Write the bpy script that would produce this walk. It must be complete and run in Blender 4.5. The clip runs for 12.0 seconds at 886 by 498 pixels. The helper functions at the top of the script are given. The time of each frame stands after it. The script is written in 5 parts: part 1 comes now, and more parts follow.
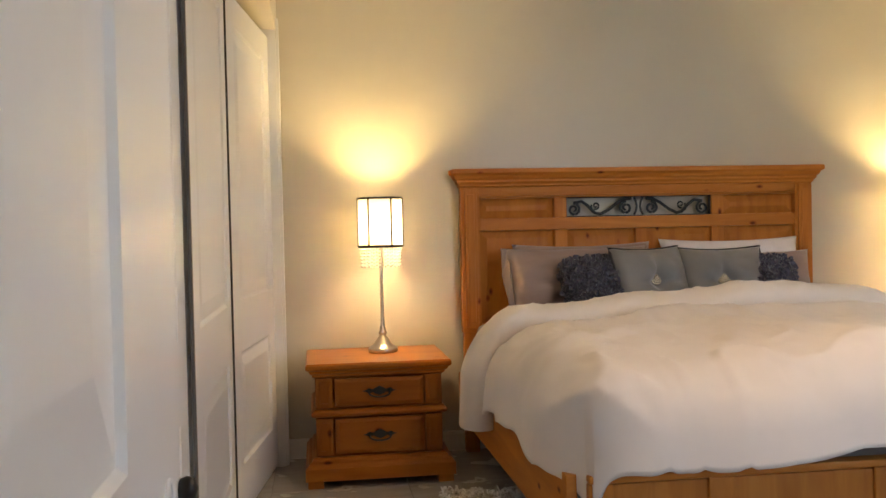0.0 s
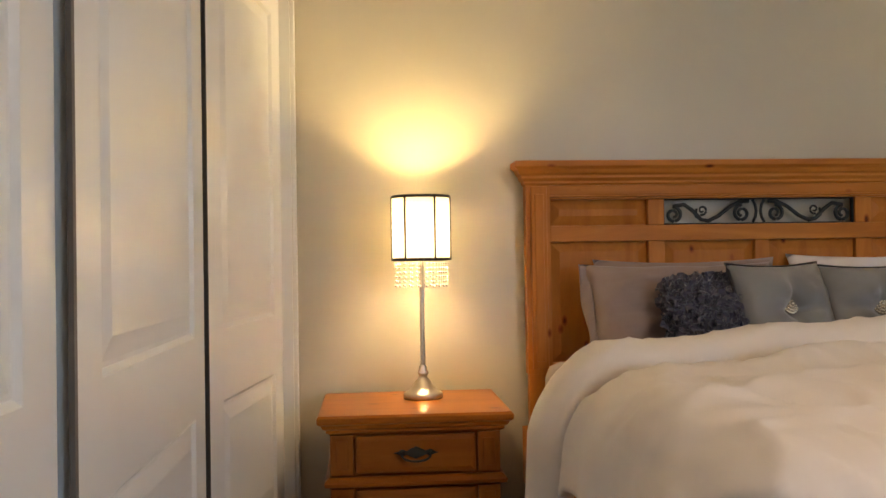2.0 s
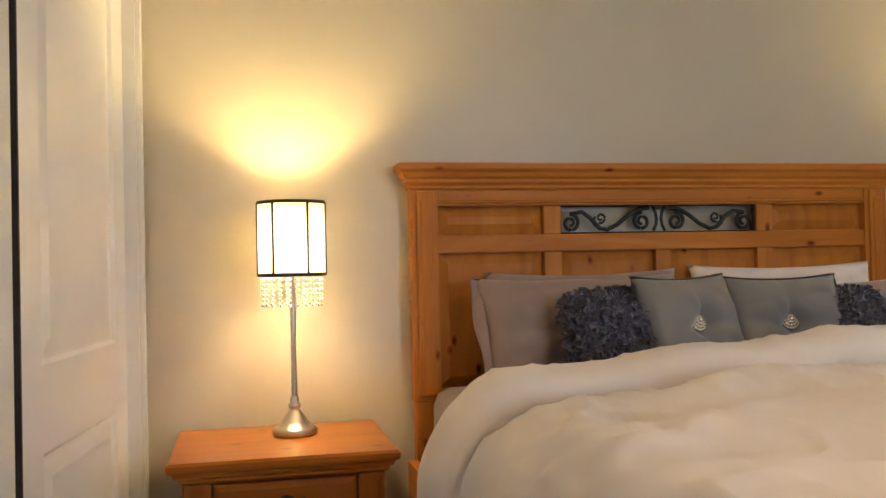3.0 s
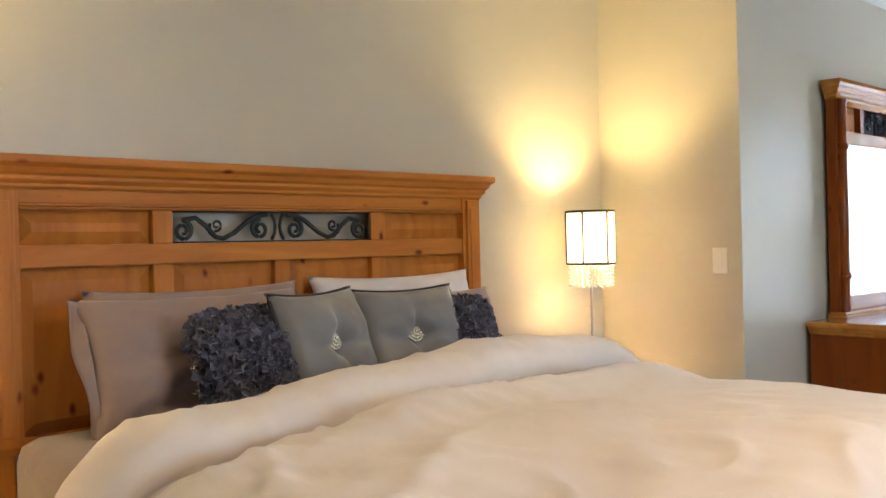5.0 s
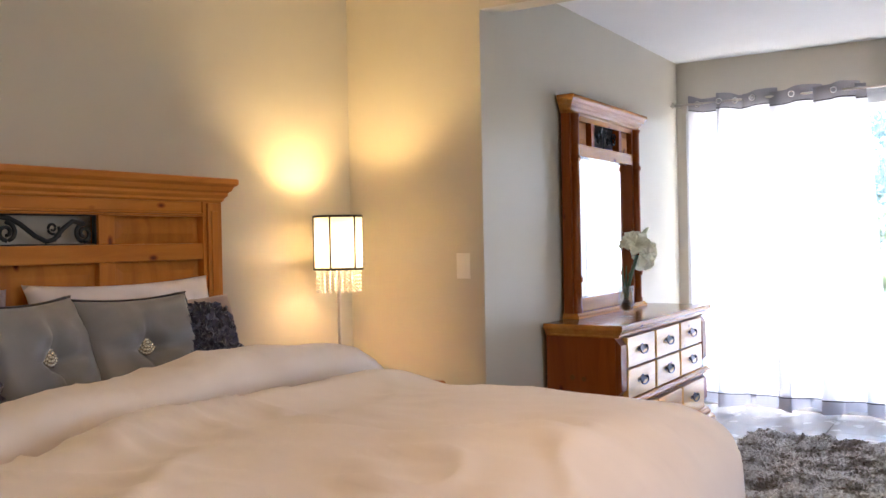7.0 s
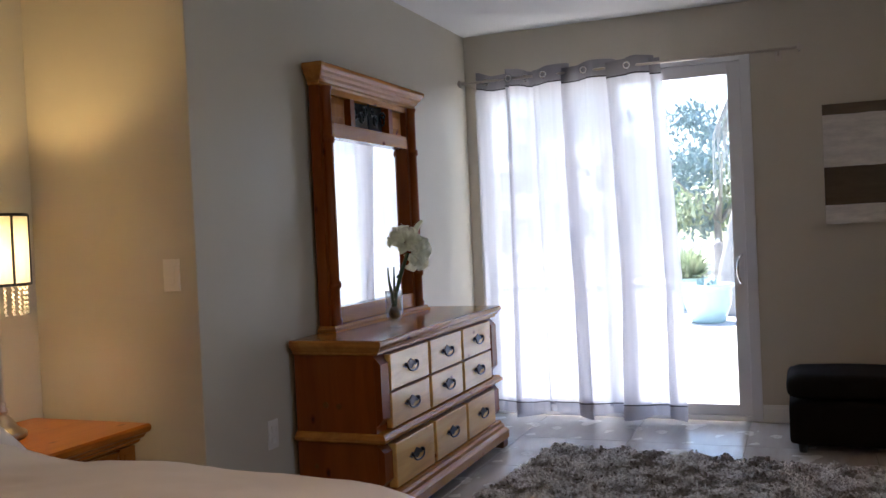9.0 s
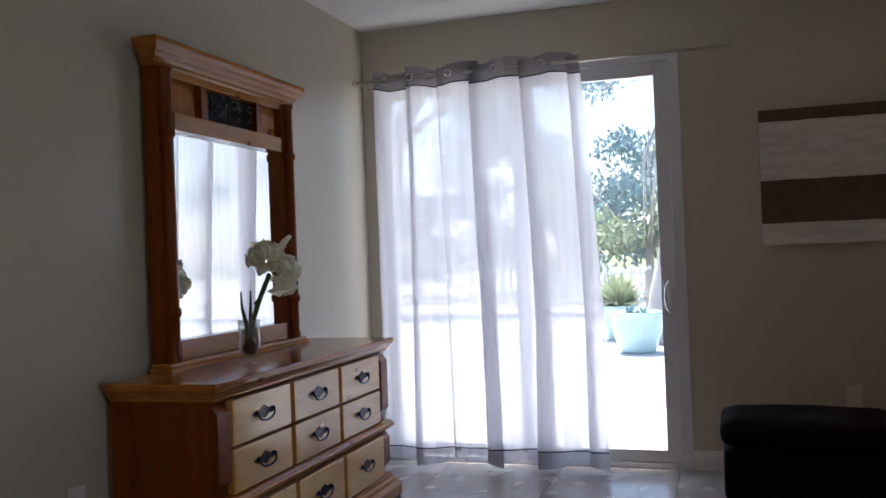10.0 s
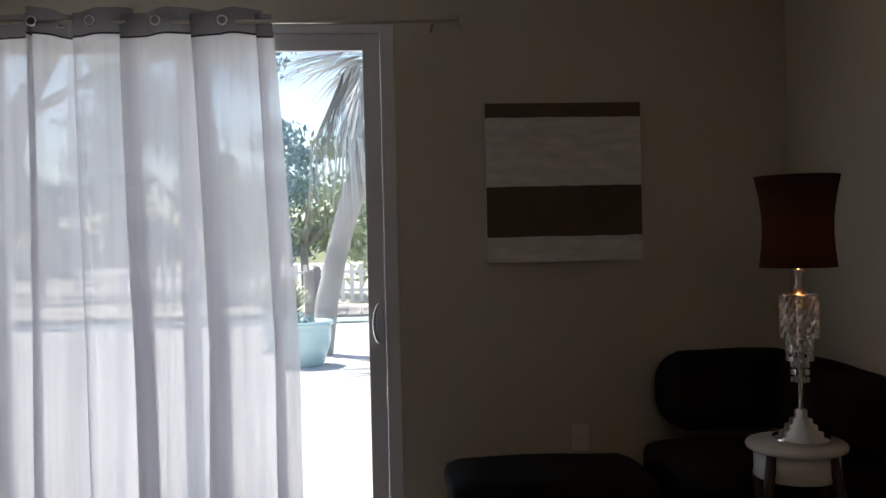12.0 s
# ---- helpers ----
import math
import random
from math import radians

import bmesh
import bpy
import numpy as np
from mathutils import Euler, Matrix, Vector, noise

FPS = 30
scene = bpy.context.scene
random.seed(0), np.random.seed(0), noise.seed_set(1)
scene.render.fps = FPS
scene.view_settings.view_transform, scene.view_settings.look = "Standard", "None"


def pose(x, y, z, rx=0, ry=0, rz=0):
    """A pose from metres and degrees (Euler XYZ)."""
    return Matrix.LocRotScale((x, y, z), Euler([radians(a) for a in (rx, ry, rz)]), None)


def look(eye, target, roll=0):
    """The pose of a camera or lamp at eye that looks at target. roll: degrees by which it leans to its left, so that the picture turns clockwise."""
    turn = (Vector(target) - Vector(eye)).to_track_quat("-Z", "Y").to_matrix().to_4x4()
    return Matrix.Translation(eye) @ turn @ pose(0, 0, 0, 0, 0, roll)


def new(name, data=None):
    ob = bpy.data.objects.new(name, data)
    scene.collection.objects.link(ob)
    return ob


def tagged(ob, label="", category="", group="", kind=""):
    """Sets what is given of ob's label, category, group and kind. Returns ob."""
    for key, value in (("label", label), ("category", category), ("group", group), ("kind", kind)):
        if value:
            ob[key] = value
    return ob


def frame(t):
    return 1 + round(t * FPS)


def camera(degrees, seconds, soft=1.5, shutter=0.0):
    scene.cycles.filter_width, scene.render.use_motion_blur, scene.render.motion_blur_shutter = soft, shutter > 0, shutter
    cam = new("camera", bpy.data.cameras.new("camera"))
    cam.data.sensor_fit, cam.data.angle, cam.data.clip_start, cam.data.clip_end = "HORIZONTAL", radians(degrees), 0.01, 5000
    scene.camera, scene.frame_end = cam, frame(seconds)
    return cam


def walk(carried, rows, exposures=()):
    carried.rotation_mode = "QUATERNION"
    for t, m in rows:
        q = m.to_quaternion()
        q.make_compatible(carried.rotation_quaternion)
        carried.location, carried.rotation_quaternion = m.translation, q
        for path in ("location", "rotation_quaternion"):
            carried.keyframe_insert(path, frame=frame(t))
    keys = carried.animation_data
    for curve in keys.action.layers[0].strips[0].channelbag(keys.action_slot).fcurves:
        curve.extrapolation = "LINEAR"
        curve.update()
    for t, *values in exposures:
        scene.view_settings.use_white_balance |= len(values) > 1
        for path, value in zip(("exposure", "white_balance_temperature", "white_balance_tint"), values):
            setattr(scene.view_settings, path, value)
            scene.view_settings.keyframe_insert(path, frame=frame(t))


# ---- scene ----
cam = camera(52.6, 12.0)
PATH = [
    (0, (-0.686, -4.627, 1.141), (-0.408, -2.653, 1.103), -1.3),
    (0.2, (-0.559, -4.464, 1.121), (-0.467, -2.479, 1.096), -1.5),
    (0.5, (-0.526, -4.219, 1.1), (-0.527, -2.219, 1.082), -1.8),
    (1, (-0.513, -3.983, 1.094), (-0.548, -1.983, 1.086), -1.4),
    (1.5, (-0.517, -3.775, 1.082), (-0.484, -1.776, 1.09), -1.0),
    (2, (-0.557, -3.589, 1.071), (-0.4, -1.595, 1.098), -0.9),
    (2.5, (-0.51, -3.403, 1.076), (-0.259, -1.419, 1.114), -1.2),
    (4.5, (-0.68, -2.742, 1.184), (0.527, -1.148, 1.175), -1.0),
    (5, (-0.694, -2.735, 1.176), (0.667, -1.27, 1.168), -1.4),
    (5.5, (-0.663, -2.723, 1.174), (0.793, -1.351, 1.166), -1.2),
    (6, (-0.638, -2.714, 1.192), (0.904, -1.441, 1.176), -0.9),
    (6.5, (-0.62, -2.722, 1.188), (1.003, -1.553, 1.175), -0.9),
    (7, (-0.6, -2.749, 1.192), (1.095, -1.687, 1.175), -1.1),
    (7.5, (-0.531, -2.741, 1.205), (1.232, -1.797, 1.175), -1.3),
    (9.5, (0.684, -2.757, 1.17), (2.561, -2.067, 1.152), -2.6),
    (10, (1.054, -2.73, 1.143), (2.957, -2.117, 1.158), -2.2),
    (10.5, (1.38, -2.668, 1.145), (3.318, -2.176, 1.174), -1.9),
    (11, (1.575, -2.494, 1.201), (3.556, -2.214, 1.212), -1.1),
    (11.5, (1.796, -2.459, 1.177), (3.793, -2.365, 1.202), -0.9),
    (12, (2.037, -2.393, 1.238), (4.031, -2.552, 1.216), -1.3),
]

# exposure over the walk: the camera opens up in the lamp light and closes again at the window
EV = [(0, 3.38), (1.5, 3.28), (2.7, 3.35), (4.5, 3.78), (5.5, 3.7), (7.0, 3.33), (7.7, 2.8), (8.4, 2.45), (9.3, 1.95), (10.5, 1.5), (11.3, 1.2), (12.0, 1.0)]
walk(cam, [(t, look(eye, target, roll)) for t, eye, target, roll in PATH], [(t, e, 6450 if t < 4 else 5950 if t < 6 else 6250 if t < 11 else 6650, 13 if t < 4 else 10 if t < 6 else 20 if t < 9 else 20 if t < 11 else 15) for t, e in EV])

# ---------------------------------------------------------------- world, sun
SUN_EL, SUN_AZ = 66.0, 55.0
world = bpy.data.worlds.new("sky")
scene.world = world
world.use_nodes = True
wn = world.node_tree
sky = wn.nodes.new("ShaderNodeTexSky")
sky.sky_type, sky.sun_disc = "NISHITA", False
sky.sun_elevation, sky.sun_rotation = radians(SUN_EL), radians(SUN_AZ)
wn.nodes["Background"].inputs[1].default_value = 0.15
wn.links.new(sky.outputs[0], wn.nodes["Background"].inputs[0])
sun = new("sun", bpy.data.lights.new("sun", "SUN"))
sun.data.energy, sun.data.angle, sun.data.color = 5.0, radians(0.6), (1.0, 0.95, 0.88)
az, el = radians(SUN_AZ), radians(SUN_EL)
sun.matrix_world = look((math.sin(az) * math.cos(el) * 10, math.cos(az) * math.cos(el) * 10, math.sin(el) * 10), (0, 0, 0))


# cool fill lamp in the added back window, standing in for the sky's daylight
win = new("fill_daylight", bpy.data.lights.new("fill_daylight", "AREA"))
win.data.shape, win.data.size, win.data.size_y, win.data.energy, win.data.color = "RECTANGLE", 0.9, 1.0, 2.1, (0.50, 0.72, 1.0)
win.location, win.rotation_euler = (1.95, -5.24, 1.40), Euler((radians(90), 0, 0))


# ---------------------------------------------------------------- materials
def mat(name, color, rough=0.6, metal=0.0, spec=0.5):
    m = bpy.data.materials.new(name)
    m.use_nodes = True
    b = m.node_tree.nodes["Principled BSDF"]
    b.inputs["Base Color"].default_value = (*color, 1)
    b.inputs["Roughness"].default_value = rough
    b.inputs["Metallic"].default_value = metal
    b.inputs["Specular IOR Level"].default_value = spec
    return m


def nodes_of(m):
    return m.node_tree.nodes, m.node_tree.links, m.node_tree.nodes["Principled BSDF"]


def coords(m, scale=(1, 1, 1), kind="Object"):
    n, l, _ = nodes_of(m)
    tc, mp = n.new("ShaderNodeTexCoord"), n.new("ShaderNodeMapping")
    mp.inputs["Scale"].default_value = scale
    l.new(tc.outputs[kind], mp.inputs["Vector"])
    return mp.outputs["Vector"]


def noise_tex(m, vec, scale, detail=4, rough=0.5, dist=0.0):
    n, l, _ = nodes_of(m)
    t = n.new("ShaderNodeTexNoise")
    t.inputs["Scale"].default_value, t.inputs["Detail"].default_value = scale, detail
    t.inputs["Roughness"].default_value, t.inputs["Distortion"].default_value = rough, dist
    l.new(vec, t.inputs["Vector"])
    return t.outputs["Fac"]


def ramp(m, fac, stops):
    n, l, _ = nodes_of(m)
    r = n.new("ShaderNodeValToRGB")
    while len(r.color_ramp.elements) < len(stops):
        r.color_ramp.elements.new(0.5)
    for e, (p, c) in zip(r.color_ramp.elements, stops):
        e.position, e.color = p, (*c, 1)
    l.new(fac, r.inputs[0])
    return r.outputs[0]


def bump(m, fac, strength=0.2, distance=0.002):
    n, l, b = nodes_of(m)
    bp = n.new("ShaderNodeBump")
    bp.inputs["Strength"].default_value, bp.inputs["Distance"].default_value = strength, distance
    l.new(fac, bp.inputs["Height"])
    l.new(bp.outputs[0], b.inputs["Normal"])


def mixc(m, fac, a, b, mode="MIX"):
    n, l, _ = nodes_of(m)
    x = n.new("ShaderNodeMix")
    x.data_type, x.blend_type = "RGBA", mode
    if isinstance(fac, float):
        x.inputs[0].default_value = fac
    else:
        l.new(fac, x.inputs[0])
    l.new(a, x.inputs[6])
    l.new(b, x.inputs[7])
    return x.outputs[2]


def paint(name, color, rough=0.6, var=0.06, tex=0.15):
    m = mat(name, color, rough)
    n, l, b = nodes_of(m)
    v = coords(m)
    dark = tuple(c * (1 - var) for c in color)
    lite = tuple(min(1, c * (1 + var)) for c in color)
    l.new(ramp(m, noise_tex(m, v, 1.3, 5, 0.6), [(0.3, dark), (0.7, lite)]), b.inputs["Base Color"])
    bump(m, noise_tex(m, v, 160, 3), tex, 0.001)
    return m


def pine(name, axis="x", tone=1.0, rough=0.48, tint=(1, 1, 1)):
    """Knotty honey pine with the grain along one axis."""
    m = mat(name, (0.4, 0.2, 0.07), rough, 0.0, 0.25)
    n, l, b = nodes_of(m)
    s = {"x": (0.8, 6, 6), "z": (6, 6, 0.8), "y": (6, 0.8, 6)}[axis]
    v = coords(m, s)
    grain = noise_tex(m, v, 2.2, 6, 0.6, 0.6)
    c1, c2, c3 = [tuple(min(0.9, q * w * tone) for q, w in zip(c, tint)) for c in ((0.38, 0.118, 0.014), (0.52, 0.185, 0.025), (0.62, 0.245, 0.04))]
    base = ramp(m, grain, [(0.25, c1), (0.55, c2), (0.8, c3)])
    vk = n.new("ShaderNodeTexVoronoi")
    vk.inputs["Scale"].default_value = 6.2
    ks = {"x": (0.8, 1.5, 1.5), "z": (1.5, 1.5, 0.8), "y": (1.5, 0.8, 1.5)}[axis]
    l.new(coords(m, ks), vk.inputs["Vector"])
    knot = ramp(m, vk.outputs["Distance"], [(0.05, (0.22, 0.13, 0.10)), (0.08, (0.62, 0.42, 0.30)), (0.13, (1, 1, 1))])
    l.new(mixc(m, 1.0, base, knot, "MULTIPLY"), b.inputs["Base Color"])
    bump(m, grain, 0.3, 0.0015)
    return m


M_WALL = paint("wall_paint", (0.57, 0.52, 0.42), 0.33, 0.03)
M_CEIL = paint("ceiling_paint", (0.78, 0.78, 0.77), 0.8, 0.03)
M_TRIM = paint("white_trim_paint", (0.78, 0.77, 0.74), 0.3, 0.02, 0.05)
M_DOOR = paint("white_door_paint", (0.78, 0.78, 0.78), 0.28, 0.02, 0.1)
M_PINE_X, M_PINE_Z, M_PINE_Y = pine("pine_x", "x"), pine("pine_z", "z"), pine("pine_y", "y")
M_PANEL = pine("pine_panel", "z", 0.92)
M_DARKPINE = pine("pine_shadow_line", "x", 0.3, 0.5)
M_DRAWER = pine("pine_drawer", "x", 0.6, 0.3, (1, 0.9, 0.7))
M_STAND_X, M_STAND_Z = pine("pine_nightstand_x", "x", 0.72, 0.28, (1, 0.9, 0.7)), pine("pine_nightstand_z", "z", 0.6, 0.3, (1, 0.9, 0.7))
# window light and sheen are put into the paler front and top colours
M_DRESSER = pine("pine_dresser_front_lit", "x", 1.75, 0.36, (0.95, 1.5, 3.0))
_b = M_DRESSER.node_tree.nodes["Principled BSDF"]
_b.inputs["Roughness"].default_value, _b.inputs["Coat Weight"].default_value, _b.inputs["Coat Roughness"].default_value = 0.3, 1.0, 0.16
M_DRESS_TOP = pine("pine_dresser_top", "x", 0.9, 0.16, (1.0, 1.15, 1.6))
# shaded copy of the same pine, darkened for faces turned from the window
M_DRESS_DARK = pine("pine_dresser_shaded", "z", 0.45, 0.3, (1.0, 0.66, 0.42))
M_PEWTER = mat("pewter", (0.045, 0.045, 0.05), 0.28, 0.75)
M_IRON = mat("wrought_iron", (0.045, 0.05, 0.05), 0.5, 0.7)
M_NICKEL = mat("brushed_nickel", (0.62, 0.56, 0.5), 0.28, 1.0)
M_CHROME = mat("chrome", (0.85, 0.85, 0.86), 0.12, 1.0)
M_BLACK = mat("black_metal", (0.02, 0.02, 0.02), 0.4, 0.3)
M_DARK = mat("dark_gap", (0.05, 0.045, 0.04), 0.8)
M_VINYL = mat("white_vinyl", (0.75, 0.76, 0.78), 0.35)
M_PLATE = mat("switch_plate", (0.75, 0.72, 0.66), 0.35)


def cloth(name, color, rough=0.85, sheen=0.3, weave=700, var=0.08):
    m = mat(name, color, rough, 0, 0.3)
    n, l, b = nodes_of(m)
    b.inputs["Sheen Weight"].default_value = sheen
    v = coords(m)
    dark = tuple(c * (1 - var) for c in color)
    lite = tuple(min(1, c * (1 + var)) for c in color)
    l.new(ramp(m, noise_tex(m, v, 6, 5, 0.6), [(0.3, dark), (0.7, lite)]), b.inputs["Base Color"])
    bump(m, noise_tex(m, v, weave, 2), 0.12, 0.0006)
    return m


M_DUVET = cloth("duvet_cotton", (0.74, 0.67, 0.61), 0.85, 0.2, 500, 0.03)
M_SHEET = cloth("taupe_sheet", (0.22, 0.165, 0.135))
bump(M_SHEET, noise_tex(M_SHEET, coords(M_SHEET, (1, 0.5, 1)), 9, 3, 0.5, 0.4), 0.35, 0.02)
M_MAUVE = cloth("mauve_pillowcase", (0.30, 0.22, 0.20), 0.6, 0.3)
M_PALE = cloth("pale_pillowcase", (0.72, 0.68, 0.70), 0.75)
M_SATIN = cloth("grey_satin", (0.19, 0.185, 0.185), 0.32, 0.3, 500)
M_SHAG = cloth("navy_ruffle", (0.06, 0.06, 0.10), 0.33, 0.6)
M_SOFA = cloth("charcoal_upholstery", (0.010, 0.008, 0.006), 0.9, 0.0)
M_SOFA.node_tree.nodes["Principled BSDF"].inputs["Specular IOR Level"].default_value = 0.12


def emit(name, color, strength):
    m = bpy.data.materials.new(name)
    m.use_nodes = True
    n, l = m.node_tree.nodes, m.node_tree.links
    n.remove(n["Principled BSDF"])
    e = n.new("ShaderNodeEmission")
    e.inputs[0].default_value, e.inputs[1].default_value = (*color, 1), strength
    l.new(e.outputs[0], n["Material Output"].inputs[0])
    return m


def sheer(name, color, through_part, trans_part=0.5, rough=0.9):
    """Thin cloth: part of the light goes straight through, part is scattered onward, part back."""
    m = bpy.data.materials.new(name)
    m.use_nodes = True
    n, l = m.node_tree.nodes, m.node_tree.links
    n.remove(n["Principled BSDF"])
    d, t, p = n.new("ShaderNodeBsdfDiffuse"), n.new("ShaderNodeBsdfTranslucent"), n.new("ShaderNodeBsdfTransparent")
    for x in (d, t):
        x.inputs[0].default_value = (*color, 1)
    a, b = n.new("ShaderNodeMixShader"), n.new("ShaderNodeMixShader")
    a.inputs[0].default_value, b.inputs[0].default_value = trans_part, through_part
    l.new(d.outputs[0], a.inputs[1]), l.new(t.outputs[0], a.inputs[2])
    l.new(a.outputs[0], b.inputs[1]), l.new(p.outputs[0], b.inputs[2])
    l.new(b.outputs[0], n["Material Output"].inputs[0])
    return m


M_CURTAIN = sheer("sheer_curtain", (0.80, 0.79, 0.82), 0.2, 0.62)
_cn, _cl = M_CURTAIN.node_tree.nodes, M_CURTAIN.node_tree.links
_ct, _cm, _cx, _cr = _cn.new("ShaderNodeTexCoord"), _cn.new("ShaderNodeMapping"), _cn.new("ShaderNodeTexNoise"), _cn.new("ShaderNodeMapRange")
_cm.inputs["Scale"].default_value = (1, 16, 0.35)
_cx.inputs["Scale"].default_value, _cx.inputs["Detail"].default_value = 1.6, 5
_cr.inputs["From Min"].default_value, _cr.inputs["From Max"].default_value = 0.3, 0.7
_cr.inputs["To Min"].default_value, _cr.inputs["To Max"].default_value = 0.10, 0.26
_cl.new(_ct.outputs["Object"], _cm.inputs["Vector"]), _cl.new(_cm.outputs[0], _cx.inputs["Vector"])
_cl.new(_cx.outputs["Fac"], _cr.inputs["Value"]), _cl.new(_cr.outputs[0], [x for x in _cn if x.type == "MIX_SHADER"][1].inputs[0])
M_CURTAIN_HEM = sheer("curtain_band", (0.28, 0.265, 0.28), 0.03, 0.3)
M_STITCH = sheer("curtain_stitch", (0.06, 0.055, 0.06), 0.0, 0.1)
M_SHADE = sheer("lamp_shade_fabric", (0.93, 0.9, 0.86), 0.02, 0.32)
M_SHADE_DARK = sheer("brown_shade_fabric", (0.085, 0.045, 0.03), 0.0, 0.5)


def pane_glass(name, gloss=0.06):
    m = bpy.data.materials.new(name)
    m.use_nodes = True
    n, l = m.node_tree.nodes, m.node_tree.links
    n.remove(n["Principled BSDF"])
    g, t, mx = n.new("ShaderNodeBsdfGlossy"), n.new("ShaderNodeBsdfTransparent"), n.new("ShaderNodeMixShader")
    g.inputs["Roughness"].default_value = 0.02
    t.inputs[0].default_value = (0.95, 0.98, 0.98, 1)
    mx.inputs[0].default_value = gloss
    l.new(t.outputs[0], mx.inputs[1]), l.new(g.outputs[0], mx.inputs[2])
    l.new(mx.outputs[0], n["Material Output"].inputs[0])
    return m


M_PANE = pane_glass("window_glass")
M_VASE = pane_glass("vase_glass", 0.14)
_lw, _rp = M_VASE.node_tree.nodes.new("ShaderNodeLayerWeight"), M_VASE.node_tree.nodes.new("ShaderNodeMapRange")
_lw.inputs[0].default_value = 0.35
_rp.inputs["To Min"].default_value, _rp.inputs["To Max"].default_value = 0.05, 0.6
M_VASE.node_tree.links.new(_lw.outputs["Facing"], _rp.inputs["Value"])
M_VASE.node_tree.links.new(_rp.outputs[0], M_VASE.node_tree.nodes["Mix Shader"].inputs[0])
M_MIRROR = mat("mirror_silver", (0.93, 0.94, 0.94), 0.015, 1.0)
M_CRYSTAL = mat("crystal", (0.9, 0.88, 0.85), 0.08, 0.0)
M_CRYSTAL.node_tree.nodes["Principled BSDF"].inputs["Transmission Weight"].default_value = 0.7
M_BULB = emit("bulb_glow", (1.0, 0.7, 0.4), 30)

M_TILE = mat("floor_tile", (0.47, 0.44, 0.41), 0.22)
_n, _l, _b = nodes_of(M_TILE)
_v = coords(M_TILE, (1, 1, 1), "Object")
_c = ramp(M_TILE, noise_tex(M_TILE, coords(M_TILE, (1, 7, 1)), 2.0, 5, 0.6), [(0.3, (0.40, 0.37, 0.335)), (0.7, (0.52, 0.49, 0.45))])
_oi = _n.new("ShaderNodeObjectInfo")
_r = ramp(M_TILE, _oi.outputs["Random"], [(0.0, (0.93, 0.93, 0.93)), (1.0, (1, 1, 1))])
_l.new(mixc(M_TILE, 1.0, _c, _r, "MULTIPLY"), _b.inputs["Base Color"])
_l.new(ramp(M_TILE, noise_tex(M_TILE, _v, 5, 4), [(0.3, (0.16, 0.16, 0.16)), (0.8, (0.36, 0.36, 0.36))]), _b.inputs["Roughness"])
M_GROUT = mat("grout", (0.24, 0.22, 0.20), 0.9)


# ---------------------------------------------------------------- mesh helpers
def part(name, bm, material, parent=None, label="", smooth=False):
    me = bpy.data.meshes.new(name)
    bmesh.ops.recalc_face_normals(bm, faces=bm.faces[:])
    bm.to_mesh(me)
    bm.free()
    if smooth:
        me.shade_smooth()
    me.materials.append(material)
    ob = new(name, me)
    ob.parent = parent
    if label:
        tagged(ob, label)
    return ob


def thing(name, at, label, category, group="", kind=""):
    e = new(name)
    e.empty_display_size = 0.1
    e.location = at
    return tagged(e, label, category, group, kind)


def box(bm, x0, x1, y0, y1, z0, z1, bev=0.0, seg=2):
    r = bmesh.ops.create_cube(bm, size=1)
    vs = r["verts"]
    for v in vs:
        v.co = Vector((x0 + (v.co.x + 0.5) * (x1 - x0), y0 + (v.co.y + 0.5) * (y1 - y0), z0 + (v.co.z + 0.5) * (z1 - z0)))
    if bev:
        es = {e for v in vs for e in v.link_edges}
        bmesh.ops.bevel(bm, geom=list(es), offset=bev, segments=seg, affect="EDGES", profile=0.5)
    return bm


def boxes(*rows, bev=0.0):
    bm = bmesh.new()
    for r in rows:
        box(bm, *r, bev=bev)
    return bm


def lathe(profile, seg=32, cx=0, cy=0, bm=None):
    """Turns (radius, z) points about a vertical axis."""
    bm = bm or bmesh.new()
    rings = []
    for r, z in profile:
        if r < 1e-5:
            rings.append([bm.verts.new((cx, cy, z))])
        else:
            rings.append([bm.verts.new((cx + r * math.cos(2 * math.pi * i / seg), cy + r * math.sin(2 * math.pi * i / seg), z)) for i in range(seg)])
    for a, b in zip(rings, rings[1:]):
        for i in range(seg):
            j = (i + 1) % seg
            if len(a) == 1 and len(b) == 1:
                continue
            if len(a) == 1:
                bm.faces.new((a[0], b[i], b[j]))
            elif len(b) == 1:
                bm.faces.new((a[i], a[j], b[0]))
            else:
                bm.faces.new((a[i], a[j], b[j], b[i]))
    return bm


def moulding(x0, x1, yb, yf, prof, bm=None):
    """A stepped moulding round the left, front and right of a cabinet whose body is x0..x1, back yb, front yf (front towards -y).
    prof: (outward, z) from the bottom up; the top and bottom are closed."""
    bm = bm or bmesh.new()
    loops = []
    for o, z in prof:
        loops.append([bm.verts.new(p) for p in ((x0 - o, yb, z), (x0 - o, yf - o, z), (x1 + o, yf - o, z), (x1 + o, yb, z))])
    for a, b in zip(loops, loops[1:]):
        for i in range(4):
            j = (i + 1) % 4
            bm.faces.new((a[i], a[j], b[j], b[i]))
    bm.faces.new(loops[0])
    bm.faces.new(loops[-1])
    return bm


